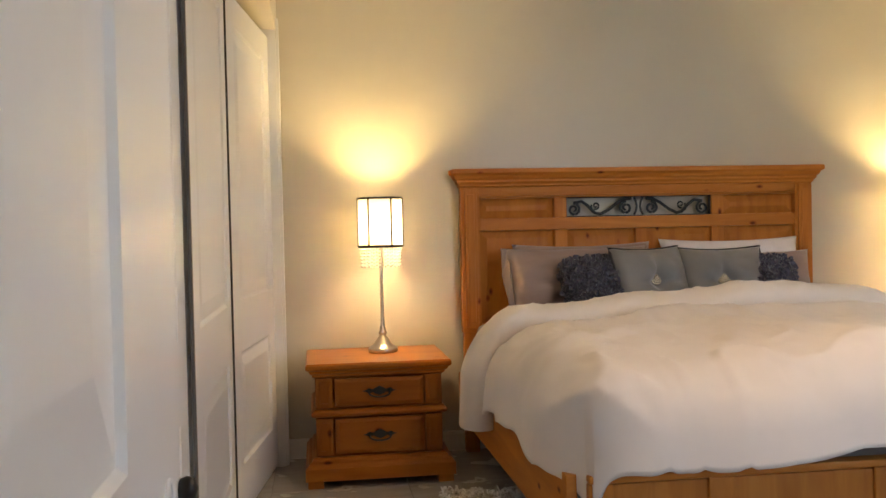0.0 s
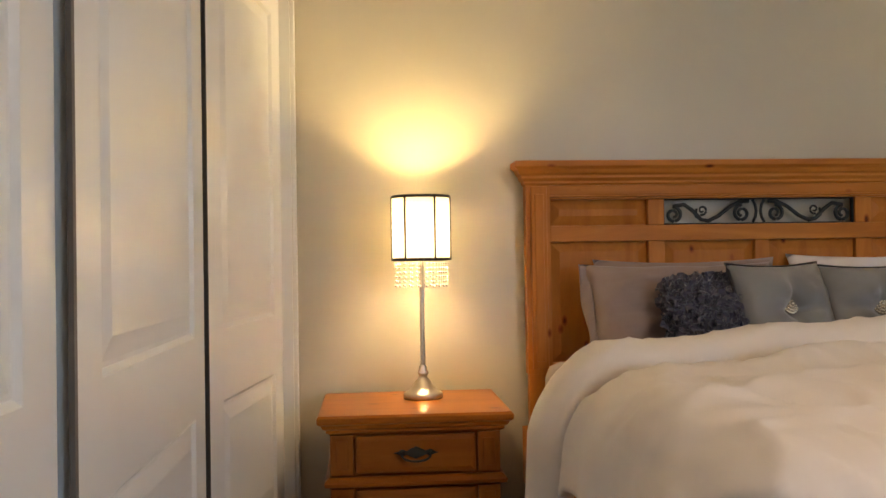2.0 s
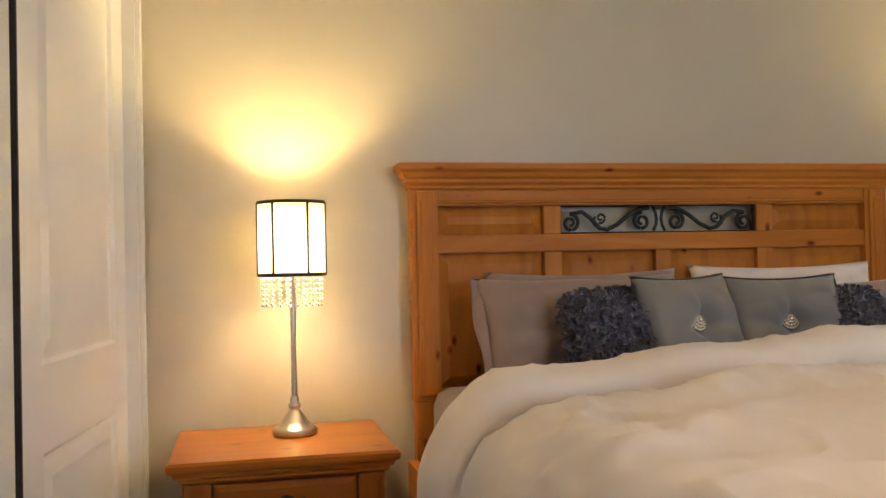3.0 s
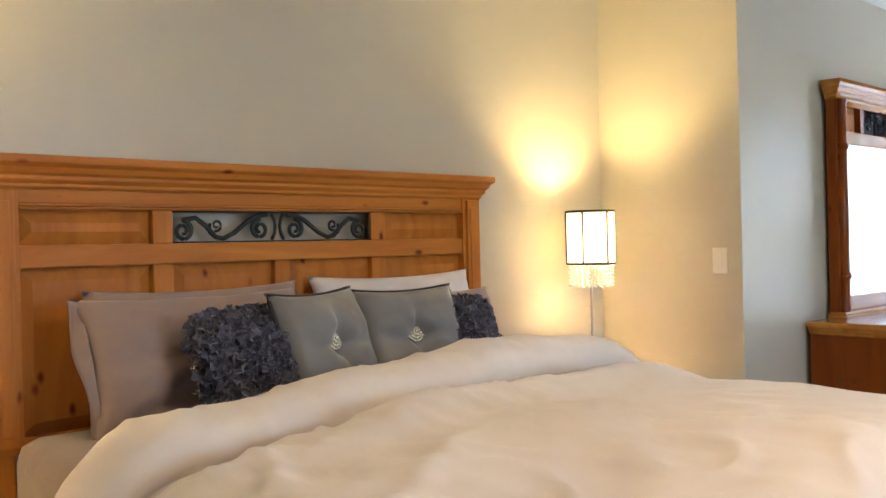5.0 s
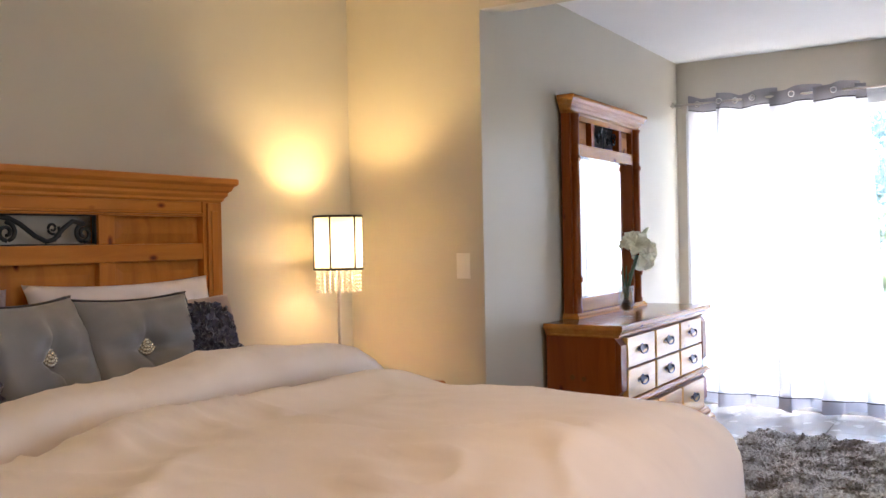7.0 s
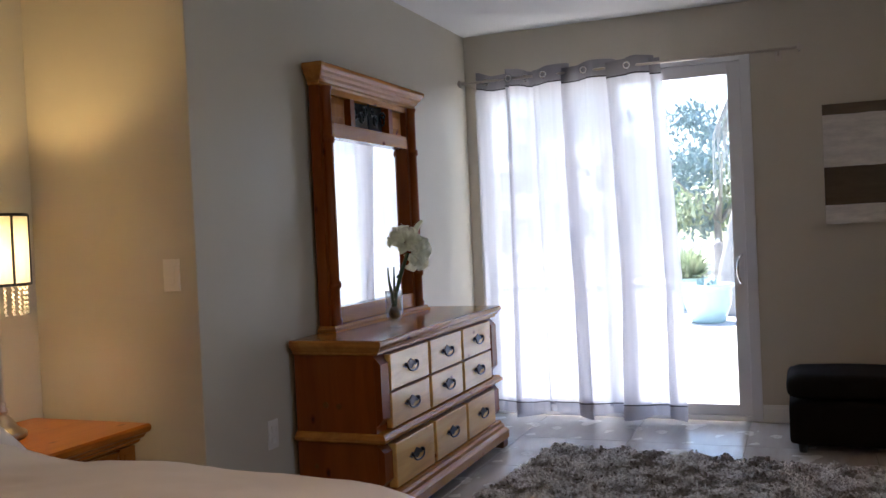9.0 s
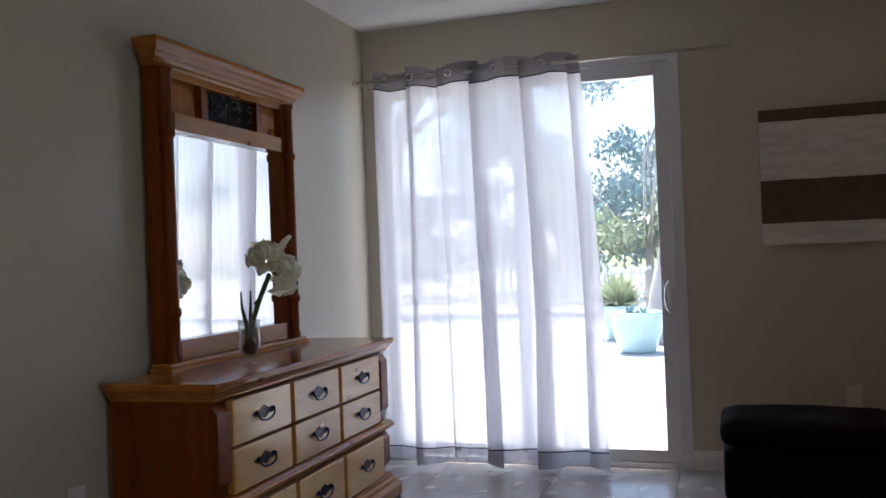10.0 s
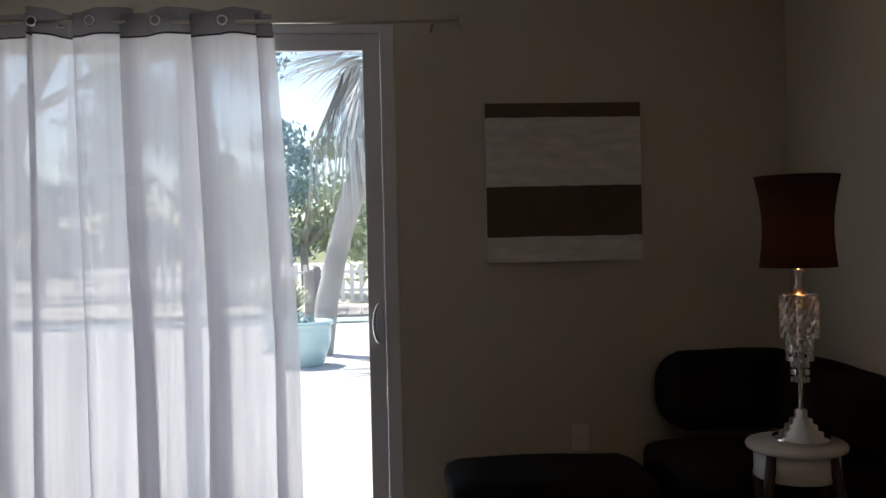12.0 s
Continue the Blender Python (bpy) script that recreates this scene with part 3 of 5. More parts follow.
def pillow(name, w, h, d, m, at, rx, rz, ry, label, cat="pillow", flange=0.0, seed=0, puff=0.5, dimple=0.0, disc=0.0):
    """A stuffed pillow standing on its edge: w across, h high, d thick."""
    t = thing(name, at, label, cat)
    t.rotation_euler = Euler((radians(rx), radians(ry), radians(rz)))
    bm = bmesh.new()
    n = 26
    for side in (-1, 1):
        def f(u, v):
            a, b = u * 2 - 1, v * 2 - 1
            q = max(0.0, (1 - abs(a) ** 2.6)) ** puff * max(0.0, (1 - abs(b) ** 2.6)) ** puff
            pinch = 1 - 0.07 * (1 - abs(b) ** 2) * abs(a) ** 3
            pinchv = 1 - 0.09 * (1 - abs(a) ** 2) * abs(b) ** 3
            k = 0.026 * noise.noise(Vector((a * 2.4 + seed, b * 2.4, side))) + 0.026 * (0.3 - abs(noise.noise(Vector((a * 2 + b + seed, b * 3.5 - a, side)) * 1.4)))
            k *= 0.3 if dimple else 1
            dd = d / 2 * q * (1 + 6 * k)
            if dimple:
                dd *= 1 - dimple * math.exp(-((a ** 2 + b ** 2) / 0.05))
                dd *= 1 - 0.24 * abs(math.cos(2 * math.atan2(b, a))) ** 10 * math.exp(-((a ** 2 + b ** 2) / 0.5))
            return (a * w / 2 * pinch * math.sqrt(1 - disc * b * b), side * (dd + k * 0.7 * q), h / 2 + b * h / 2 * pinchv * math.sqrt(1 - disc * a * a))
        grid_mesh(n, n, f, bm)
    bmesh.ops.remove_doubles(bm, verts=bm.verts[:], dist=1e-4)
    part("cover", bm, m, t, "", True)
    if flange:
        def rim(k):
            a, b = [(k, -1), (1, k), (-k, 1), (-1, -k)][int(side)]
            return (a * w / 2 * (1 - 0.07 * (1 - b * b) * abs(a) ** 3) * math.sqrt(1 - disc * b * b), 0, h / 2 + b * h / 2 * (1 - 0.09 * (1 - a * a) * abs(b) ** 3) * math.sqrt(1 - disc * a * a))
        pts = []
        for side in range(4):
            pts += [rim(-1 + i / 8) for i in range(16)]
        part("piping", tube(pts + pts[:1], flange, 7), M_PIPING, t, "black satin piping", True)
    return t


def ruffle_cushion(at, rx, rz, w, label, seed):
    t = pillow("ruffled_cushion", w, w * 0.86, 0.17, M_SHAG, at, rx, rz, 0, label, "cushion", 0, seed, 0.5, 0, 0.16)
    rnd = random.Random(seed)
    bm = bmesh.new()
    for _ in range(1500):
        a, b = rnd.uniform(-1.03, 1.03), rnd.uniform(-1.03, 1.03)
        q = math.sqrt(max(0, 1 - abs(a) ** 2.6)) * math.sqrt(max(0, 1 - abs(b) ** 2.6))
        c = Vector((a * w / 2 * math.sqrt(1 - 0.16 * b * b), -0.08 * q - rnd.uniform(0.0, 0.034), w * 0.43 + b * w * 0.44 * math.sqrt(1 - 0.16 * a * a)))
        r = rnd.uniform(0.010, 0.026)
        rot = Euler((rnd.uniform(-1.2, 1.2), rnd.uniform(-1.2, 1.2), rnd.uniform(0, 6))).to_matrix()
        n = 9
        mid = bm.verts.new(c + rot @ Vector((0, 0.008, 0)))
        ring = [bm.verts.new(c + rot @ Vector((r * math.cos(2 * math.pi * i / n), (-0.010 if i % 2 else 0.003), r * math.sin(2 * math.pi * i / n)))) for i in range(n)]
        for i in range(n):
            bm.faces.new((mid, ring[i], ring[(i + 1) % n]))
    tagged(part("ruffle", bm, M_SHAG, t, "crumpled navy petals"), kind="stuff")
    return t


PZ = 0.675
pillow("pillow", 0.74, 0.42, 0.20, M_MAUVE, (0.68, -0.20, PZ - 0.015), -14, 0, 0, "mauve-taupe pillow standing against the headboard, behind", seed=1)
pillow("pillow", 0.76, 0.42, 0.20, M_MAUVE, (0.625, -0.33, PZ - 0.02), -20, 2, 0, "mauve-taupe sham pillow leaning before another by the navy cushion", seed=2)
pillow("pillow", 0.78, 0.44, 0.20, M_PALE, (1.49, -0.22, PZ - 0.02), -16, 0, 0, "pale lilac-white pillow standing against the headboard", seed=3)
pillow("pillow", 0.66, 0.38, 0.18, M_MAUVE, (1.54, -0.34, PZ - 0.02), -22, -3, 0, "mauve-taupe pillow under the pale one", seed=4)
bm = grid_mesh(6, 24, lambda u, v: (-0.352 - 0.034 * u * (0.7 + 0.5 * v), 0.018 * math.sin(9 * v + 2 * u) * u - 0.01 + 0.02 * u, 0.02 + 0.385 * v + 0.012 * u * v))
sham = [o for o in bpy.data.objects if o.name.startswith("pillow") and not o.parent][1]
part("flange", bm, M_MAUVE, sham, "open hemmed end of the pillowcase", True).modifiers.new("thick", "SOLIDIFY").thickness = 0.004
ruffle_cushion((0.675, -0.50, PZ), -22, 6, 0.385, "navy ruffled cushion leaning on the mauve pillow", 5)
ruffle_cushion((1.50, -0.43, PZ), -20, -14, 0.36, "navy ruffled cushion half hidden behind a grey satin one", 6)


def brooch_cushion(at, rx, rz, w, label, seed):
    t = pillow("satin_cushion", w, w * 0.86, 0.17, M_SATIN, at, rx, rz, 0, label, "cushion", 0.0065, seed, 0.5, 0.8)
    zc = w * 0.48
    bm = bmesh.new()
    for ring, rr, n in ((0, 0.0, 1), (1, 0.012, 8), (2, 0.022, 14), (3, 0.032, 20)):
        for i in range(n):
            a = 2 * math.pi * i / n + ring
            bmesh.ops.create_icosphere(bm, subdivisions=1, radius=0.0070 if ring else 0.010,
                                       matrix=Matrix.Translation((rr * math.cos(a), -0.045 + 0.004 * ring, zc + rr * math.sin(a))))
    part("brooch", bm, mat("rhinestone_%d" % seed, (0.8, 0.72, 0.58), 0.2, 0.9), t, "round glittering rhinestone brooch", True)
    return t


brooch_cushion((0.945, -0.51, PZ + 0.01), -18, 20, 0.44, "grey satin cushion with rhinestone brooch beside the navy one", 7)
brooch_cushion((1.30, -0.47, PZ), -18, -4, 0.44, "larger grey satin cushion with brooch before the pale pillow", 8)


# ---------------------------------------------------------------- nightstands
def nightstand(at, label):
    t = thing("nightstand", at, label, "nightstand", "nightstands beside the bed")
    w, d = 0.29, 0.25   # half width; depth of half body; front towards -y
    yb, yf = 0.24, -0.26
    part("body", boxes((-w, w, yf + 0.012, yb, 0.10, 0.50), bev=0.003), M_STAND_Z, t)
    part("top", moulding(-w, w, yb, yf, [(0.0, 0.492), (0.012, 0.50), (0.012, 0.508), (0.022, 0.514), (0.028, 0.526), (0.038, 0.532), (0.041, 0.54), (0.041, 0.552), (0.034, 0.56)]), M_STAND_X, t)
    part("waist_moulding", moulding(-w, w, yb, yf, [(0.002, 0.312), (0.016, 0.318), (0.02, 0.33), (0.012, 0.342), (0.002, 0.348)]), M_STAND_X, t)
    part("base", moulding(-w - 0.005, w + 0.005, yb, yf - 0.005, [(0.045, 0.034), (0.045, 0.09), (0.036, 0.098), (0.03, 0.108), (0.015, 0.116), (0.012, 0.126), (0.0, 0.132)]), M_STAND_X, t)
    for x in (-w - 0.04, w - 0.03):
        for y in (yf - 0.045, yb - 0.08):
            part("foot", boxes((x, x + 0.07, y, y + 0.07, 0, 0.0335), bev=0.004), M_STAND_X, t)
    for x in (-w + 0.004, w - 0.079):
        for z0, z1 in ((0.355, 0.49), (0.14, 0.308)):
            part("pilaster", boxes((x, x + 0.075, yf - 0.004, yf + 0.0115, z0, z1), (x + 0.017, x + 0.058, yf - 0.009, yf - 0.0045, z0 + 0.02, z1 - 0.02), bev=0.002), M_STAND_Z, t)
    for z0, z1 in ((0.36, 0.486), (0.146, 0.304)):
        bm = boxes((-w + 0.088, w - 0.088, yf - 0.010, yf + 0.01, z0, z1), bev=0.004)
        raised_panel(bm, -w + 0.094, w - 0.094, z0 + 0.006, z1 - 0.006, yf - 0.0104, 0.004, 0.012)
        dr = part("drawer", bm, M_DRAWER, t)
        cabinet_handle(dr, 0, yf - 0.015, (z0 + z1) / 2 + 0.004, 0.15)
    return t


nightstand((-0.42, -0.285, 0), "honey pine two-drawer nightstand with iron handles, beside the closet wall")
nightstand((2.52, -0.285, 0), "honey pine two-drawer nightstand, between bed and return wall")


# ---------------------------------------------------------------- lamps
LAMP_COLOR = (1.0, 0.705, 0.25)


def table_lamp(at, label, watts, rib):
    t = thing("table_lamp", at, label, "table lamp", "matching bedside lamps")
    part("base", lathe([(0, 0), (0.068, 0), (0.073, 0.004), (0.073, 0.018), (0.067, 0.025), (0.052, 0.031), (0.042, 0.044), (0.029, 0.064), (0.018, 0.076),
                        (0.013, 0.083), (0.020, 0.090), (0.021, 0.097), (0.012, 0.104), (0.016, 0.114), (0.011, 0.122), (0.0075, 0.127), (0, 0.127)], 40), M_NICKEL, t, "brushed nickel turned base", True)
    part("stem", lathe([(0.0095, 0.117), (0.0085, 0.30), (0.0095, 0.40), (0.0085, 0.55), (0.013, 0.56), (0.013, 0.585), (0, 0.585)], 20), M_NICKEL, t, "", True)
    z0, z1, r = 0.515, 0.752, 0.108
    part("shade", lathe([(r, z0), (r, z1), (r - 0.0015, z1), (r - 0.0015, z0)], 48), M_SHADE, t, "cream drum shade, lit", True)
    for z in (z0 - 0.002, z1 - 0.006):
        part("trim", lathe([(r - 0.003, z), (r + 0.0025, z), (r + 0.0025, z + 0.010), (r - 0.003, z + 0.010), (r - 0.003, z)], 48), M_BLACK, t, "dark brown shade binding", True)
    for i in range(6):
        a = radians(rib + 60 * i)
        part("braid", tube([(r * 1.012 * math.cos(a), r * 1.012 * math.sin(a), z) for z in (z0, z1)], 0.0042, 6), M_BLACK, t, "dark vertical braid")
    # wire spider that carries the shade
    bm = bmesh.new()
    for i in range(3):
        a = radians(40 + 120 * i)
        tube([(0, 0, z0 + 0.07), (r * 0.97 * math.cos(a), r * 0.97 * math.sin(a), z0 + 0.004)], 0.0015, 5, bm)
    part("spider", bm, M_NICKEL, t)
    # crystal fringe
    bm = bmesh.new()
    nst = 22
    for i in range(nst):
        a = 2 * math.pi * i / nst
        for k in range(6):
            bmesh.ops.create_icosphere(bm, subdivisions=1, radius=0.0052 if k < 5 else 0.0066,
                                       matrix=Matrix.Translation(((r - 0.012) * math.cos(a), (r - 0.012) * math.sin(a), z0 - 0.012 - k * 0.0165)))
    tagged(part("crystal_fringe", bm, M_CRYSTAL, t, "hanging strings of clear crystal beads", True), kind="stuff")
    part("bulb", lathe([(0, 0.585), (0.013, 0.588), (0.013, 0.60), (0.023, 0.612), (0.027, 0.628), (0.022, 0.642), (0, 0.65)], 20), M_BULB, t, "glowing warm bulb", True)
    L = new("lamp_light", bpy.data.lights.new("lamp_light", "POINT"))
    L.data.energy, L.data.color, L.data.shadow_soft_size = watts, LAMP_COLOR, 0.045
    L.parent, L.location = t, (0, 0, 0.642)
    # the upper half of the bulb, whose socket shades the light below
    U = new("lamp_light", bpy.data.lights.new("lamp_light", "AREA"))
    U.data.shape, U.data.size, U.data.energy, U.data.color = "DISK", 0.06, 0.42, LAMP_COLOR
    U.parent, U.location, U.rotation_euler = t, (0, 0, 0.662), Euler((math.pi, 0, 0))
    return t


table_lamp((-0.375, -0.235, 0.5605), "brushed nickel lamp, cream drum shade, crystal fringe, lit, on nightstand", 2.3, 55)
table_lamp((2.535, -0.235, 0.5605), "brushed nickel lamp, cream drum shade, crystal fringe, lit, on nightstand", 2.1, 20)


# never in view: added overhead as warm fill for bed and walls
def fill_ceiling_light(at):
    t = thing("fill_ceiling_light", at, "unseen lit glass bowl ceiling light with nickel rim, added as warm fill", "ceiling light")
    part("canopy", lathe([(0, 0), (0.17, 0), (0.175, -0.01), (0.175, -0.03), (0.165, -0.035), (0, -0.035)], 40), M_NICKEL, t, "", True)
    bowl = part("diffuser", lathe([(0.16, -0.036), (0.15, -0.06), (0.12, -0.085), (0.07, -0.102), (0, -0.108)], 40), emit("warm_bowl", (1.0, 0.70, 0.42), 0.6), t, "warm frosted glass bowl", True)
    L = new("lamp_light", bpy.data.lights.new("lamp_light", "AREA"))
    L.data.shape, L.data.size, L.data.energy, L.data.color = "DISK", 0.3, 2.0, (1.0, 0.68, 0.38)
    L.parent, L.location = t, (0, 0, -0.115)
    return t


fill_ceiling_light((1.0, -2.9, H))


# ---------------------------------------------------------------- switch and outlets
def plate(name, x, y, z, face, label, rocker=True):
    t = thing(name, (x, y, z), label, "light switch" if rocker else "outlet")
    t.rotation_euler = Euler((0, 0, radians({"-x": -90, "-y": 0}[face])))
    part("plate", boxes((-0.036, 0.036, -0.006, 0, -0.058, 0.058), bev=0.0025), M_PLATE, t)
    if rocker:
        part("rocker", boxes((-0.016, 0.016, -0.009, -0.0062, -0.033, 0.033), bev=0.0015), M_PLATE, t)
    else:
        for z0 in (-0.036, 0.008):
            part("socket", boxes((-0.015, 0.015, -0.009, -0.0062, z0, z0 + 0.028), bev=0.003), M_PLATE, t)


plate("light_switch", XS, -0.648, 1.078, "-x", "off-white rocker light switch on the beige return wall")
plate("wall_outlet", 3.36, YD, 0.41, "-y", "off-white outlet on the wall beside the dresser", False)
plate("wall_outlet", XF, -3.265, 0.38, "-x", "off-white outlet on the wall above the sofa", False)


# ---------------------------------------------------------------- dresser and mirror
def dresser():
    x0, x1, yb, yf = 3.500, 4.950, -0.785, -1.165
    t = thing("dresser", ((x0 + x1) / 2, (yb + yf) / 2, 0), "honey pine nine-drawer dresser with dark handles against beige wall", "dresser")
    off = Vector(t.location)

    def p(name, bm, m, label="", parent=None, smooth=False):
        for v in bm.verts:
            v.co -= off
        return part(name, bm, m, parent or t, label, smooth)

    p("body", boxes((x0, x1, yf + 0.015, yb, 0.12, 0.72), bev=0.002), M_DRESS_DARK)
    p("top", moulding(x0, x1, yb, yf, [(0.0, 0.708), (0.010, 0.714), (0.010, 0.722), (0.018, 0.727), (0.024, 0.738), (0.032, 0.744), (0.036, 0.752), (0.036, 0.765), (0.030, 0.771)]), M_DRESS_TOP)
    p("waist_moulding", moulding(x0, x1, yb, yf - 0.01, [(0.0, 0.350), (0.012, 0.356), (0.022, 0.362), (0.024, 0.374), (0.014, 0.382), (0.010, 0.390), (0.0, 0.394)]), M_DRESS_TOP)
    p("base", moulding(x0, x1, yb, yf - 0.01, [(0.040, 0.045), (0.040, 0.085), (0.034, 0.094), (0.022, 0.104), (0.020, 0.118), (0.010, 0.128), (0.008, 0.138), (0.0, 0.144)]), M_DRESS_TOP)
    for ky, kz, kr in ((-0.925, 0.505, 0.013), (-0.985, 0.50, 0.012), (-0.87, 0.25, 0.009)):
        p("knot", tube([(x0 - 0.0015, ky, kz), (x0 + 0.002, ky, kz)], kr, 14), M_DARKPINE, "dark pine knot")
    for x in (x0 - 0.035, x1 - 0.045):
        for y in (yf - 0.045, yb - 0.09):
            p("foot", boxes((x, x + 0.08, y, y + 0.08, 0, 0.0445), bev=0.006), M_DARKPINE)
    for x in (x0 + 0.002, x1 - 0.077):
        for z0, z1 in ((0.40, 0.700), (0.150, 0.345)):
            ins = 0.03
            bm = bmesh.new()
            # a flat pilaster whose ends are cut at a slant
            prof = [(0, z0 + 0.02), (-0.028, z0 + 0.05), (-0.028, z1 - 0.03), (0, z1)]
            a = [bm.verts.new((x, yf + 0.014 + q, z)) for q, z in prof]
            b = [bm.verts.new((x + 0.075, yf + 0.014 + q, z)) for q, z in prof]
            for i in range(3):
                bm.faces.new((a[i], a[i + 1], b[i + 1], b[i]))
            bm.faces.new(a), bm.faces.new(b), bm.faces.new((a[0], a[3], b[3], b[0]))
            p("pilaster", bm, M_DRESS_DARK)
    cols = ((3.590, 3.990), (4.017, 4.410), (4.437, 4.847))
    rows = ((0.552, 0.702), (0.398, 0.543), (0.155, 0.338))
    for r, (z0, z1) in enumerate(rows):
        for xa, xb in cols:
            y = yf - (0.004 if r < 2 else 0.014)
            bm = boxes((xa, xb, y - 0.012, yf + 0.013, z0, z1), bev=0.005)
            dr = p("drawer", bm, M_DRESSER)
            cabinet_handle(dr, (xa + xb) / 2 - off.x, y - 0.0125 - off.y, (z0 + z1) / 2 + 0.006, 0.165, True, M_PEWTER)
    return t


dresser()


def mirror():
    x0, x1 = 3.74, 4.762
    yb, yf = -0.775, -0.825
    t = thing("dresser_mirror", ((x0 + x1) / 2, yb, 0.772), "honey pine mirror with cornice and columns standing on the dresser", "mirror")
    off = Vector(t.location)

    def p(name, bm, m, label="", parent=None, smooth=False):
        for v in bm.verts:
            v.co -= off
        return part(name, bm, m, parent or t, label, smooth)

    p("stile", boxes((x0, x0 + 0.105, yf, yb, 0.772, 1.858), bev=0.003), M_DRESS_DARK)
    p("stile", boxes((x1 - 0.105, x1, yf, yb, 0.772, 1.858), bev=0.003), M_DRESS_DARK)
    p("bottom_rail", boxes((x0 + 0.105, x1 - 0.105, yf, yb, 0.80, 0.872), bev=0.003), M_DRESS_TOP)
    p("plinth", moulding(x0 - 0.006, x1 + 0.006, yb, yf - 0.03, [(0.012, 0.772), (0.012, 0.784), (0.004, 0.790), (0.0, 0.80)]), M_DRESS_TOP)
    p("rail", boxes((x0 + 0.105, x1 - 0.105, yf - 0.004, yb, 1.635, 1.70), bev=0.003), M_DRESS_TOP)
    p("top_rail", boxes((x0 + 0.105, x1 - 0.105, yf, yb, 1.825, 1.858), bev=0.002), M_DRESS_TOP)
    for a, b in ((4.03, 4.075), (4.445, 4.49)):
        p("stile", boxes((a, b, yf - 0.002, yb, 1.70, 1.825), bev=0.002), M_DRESS_DARK)
    for a, b in ((x0 + 0.105, 4.03), (4.49, x1 - 0.105)):
        p("panel", raised_panel(boxes((a, b, yb - 0.02, yb, 1.70, 1.825)), a + 0.004, b - 0.004, 1.704, 1.821, yb - 0.0205, 0.012, 0.03), M_PANEL)
    p("backing", boxes((4.075, 4.445, yb - 0.012, yb, 1.70, 1.825)), M_DARK, "dark backing of the iron insert")
    for s in (-1, 1):
        for cx, cz, r in ((0.155, 1.765, 0.042), (0.075, 1.752, 0.030), (0.035, 1.79, 0.026)):
            n = 22
            p("scroll", tube([(4.26 + s * (cx + r * (1 - 0.65 * i / n) * math.cos(2.6 * math.pi * i / n)), yb - 0.03, cz + r * (1 - 0.65 * i / n) * math.sin(2.6 * math.pi * i / n)) for i in range(n + 1)], 0.006, 6),
              M_IRON, "dark iron scroll", None, True)
    p("bar", tube([(4.26, yb - 0.03, 1.705), (4.26, yb - 0.03, 1.83)], 0.006, 6), M_IRON, "dark iron bar", None, True)
    p("cornice", moulding(x0, x1, yb, yf, [(0.0, 1.853), (0.008, 1.860), (0.008, 1.870), (0.018, 1.880), (0.022, 1.892), (0.034, 1.901), (0.038, 1.913), (0.046, 1.921), (0.050, 1.927), (0.050, 1.941), (0.043, 1.946)]), M_DRESS_TOP)
    for cx in (x0 + 0.05, x1 - 0.05):
        z0, z1 = 0.80, 1.852
        prof = [(0.030, z0), (0.032, z0 + 0.02), (0.026, z0 + 0.03), (0.026, 0.96), (0.033, 0.965), (0.034, 0.978), (0.033, 0.99), (0.026, 0.995), (0.027, 1.30), (0.026, 1.60),
                (0.033, 1.605), (0.034, 1.618), (0.033, 1.63), (0.026, 1.635), (0.026, z1 - 0.02), (0.032, z1 - 0.01), (0.032, z1)]
        p("column", lathe(prof, 20, cx, yf - 0.004), M_DRESS_DARK, "turned half column", None, True)
    p("mirror_glass", boxes((x0 + 0.1, x1 - 0.1, yb - 0.018, yb - 0.010, 0.868, 1.640)), M_MIRROR, "clear silvered mirror")


mirror()


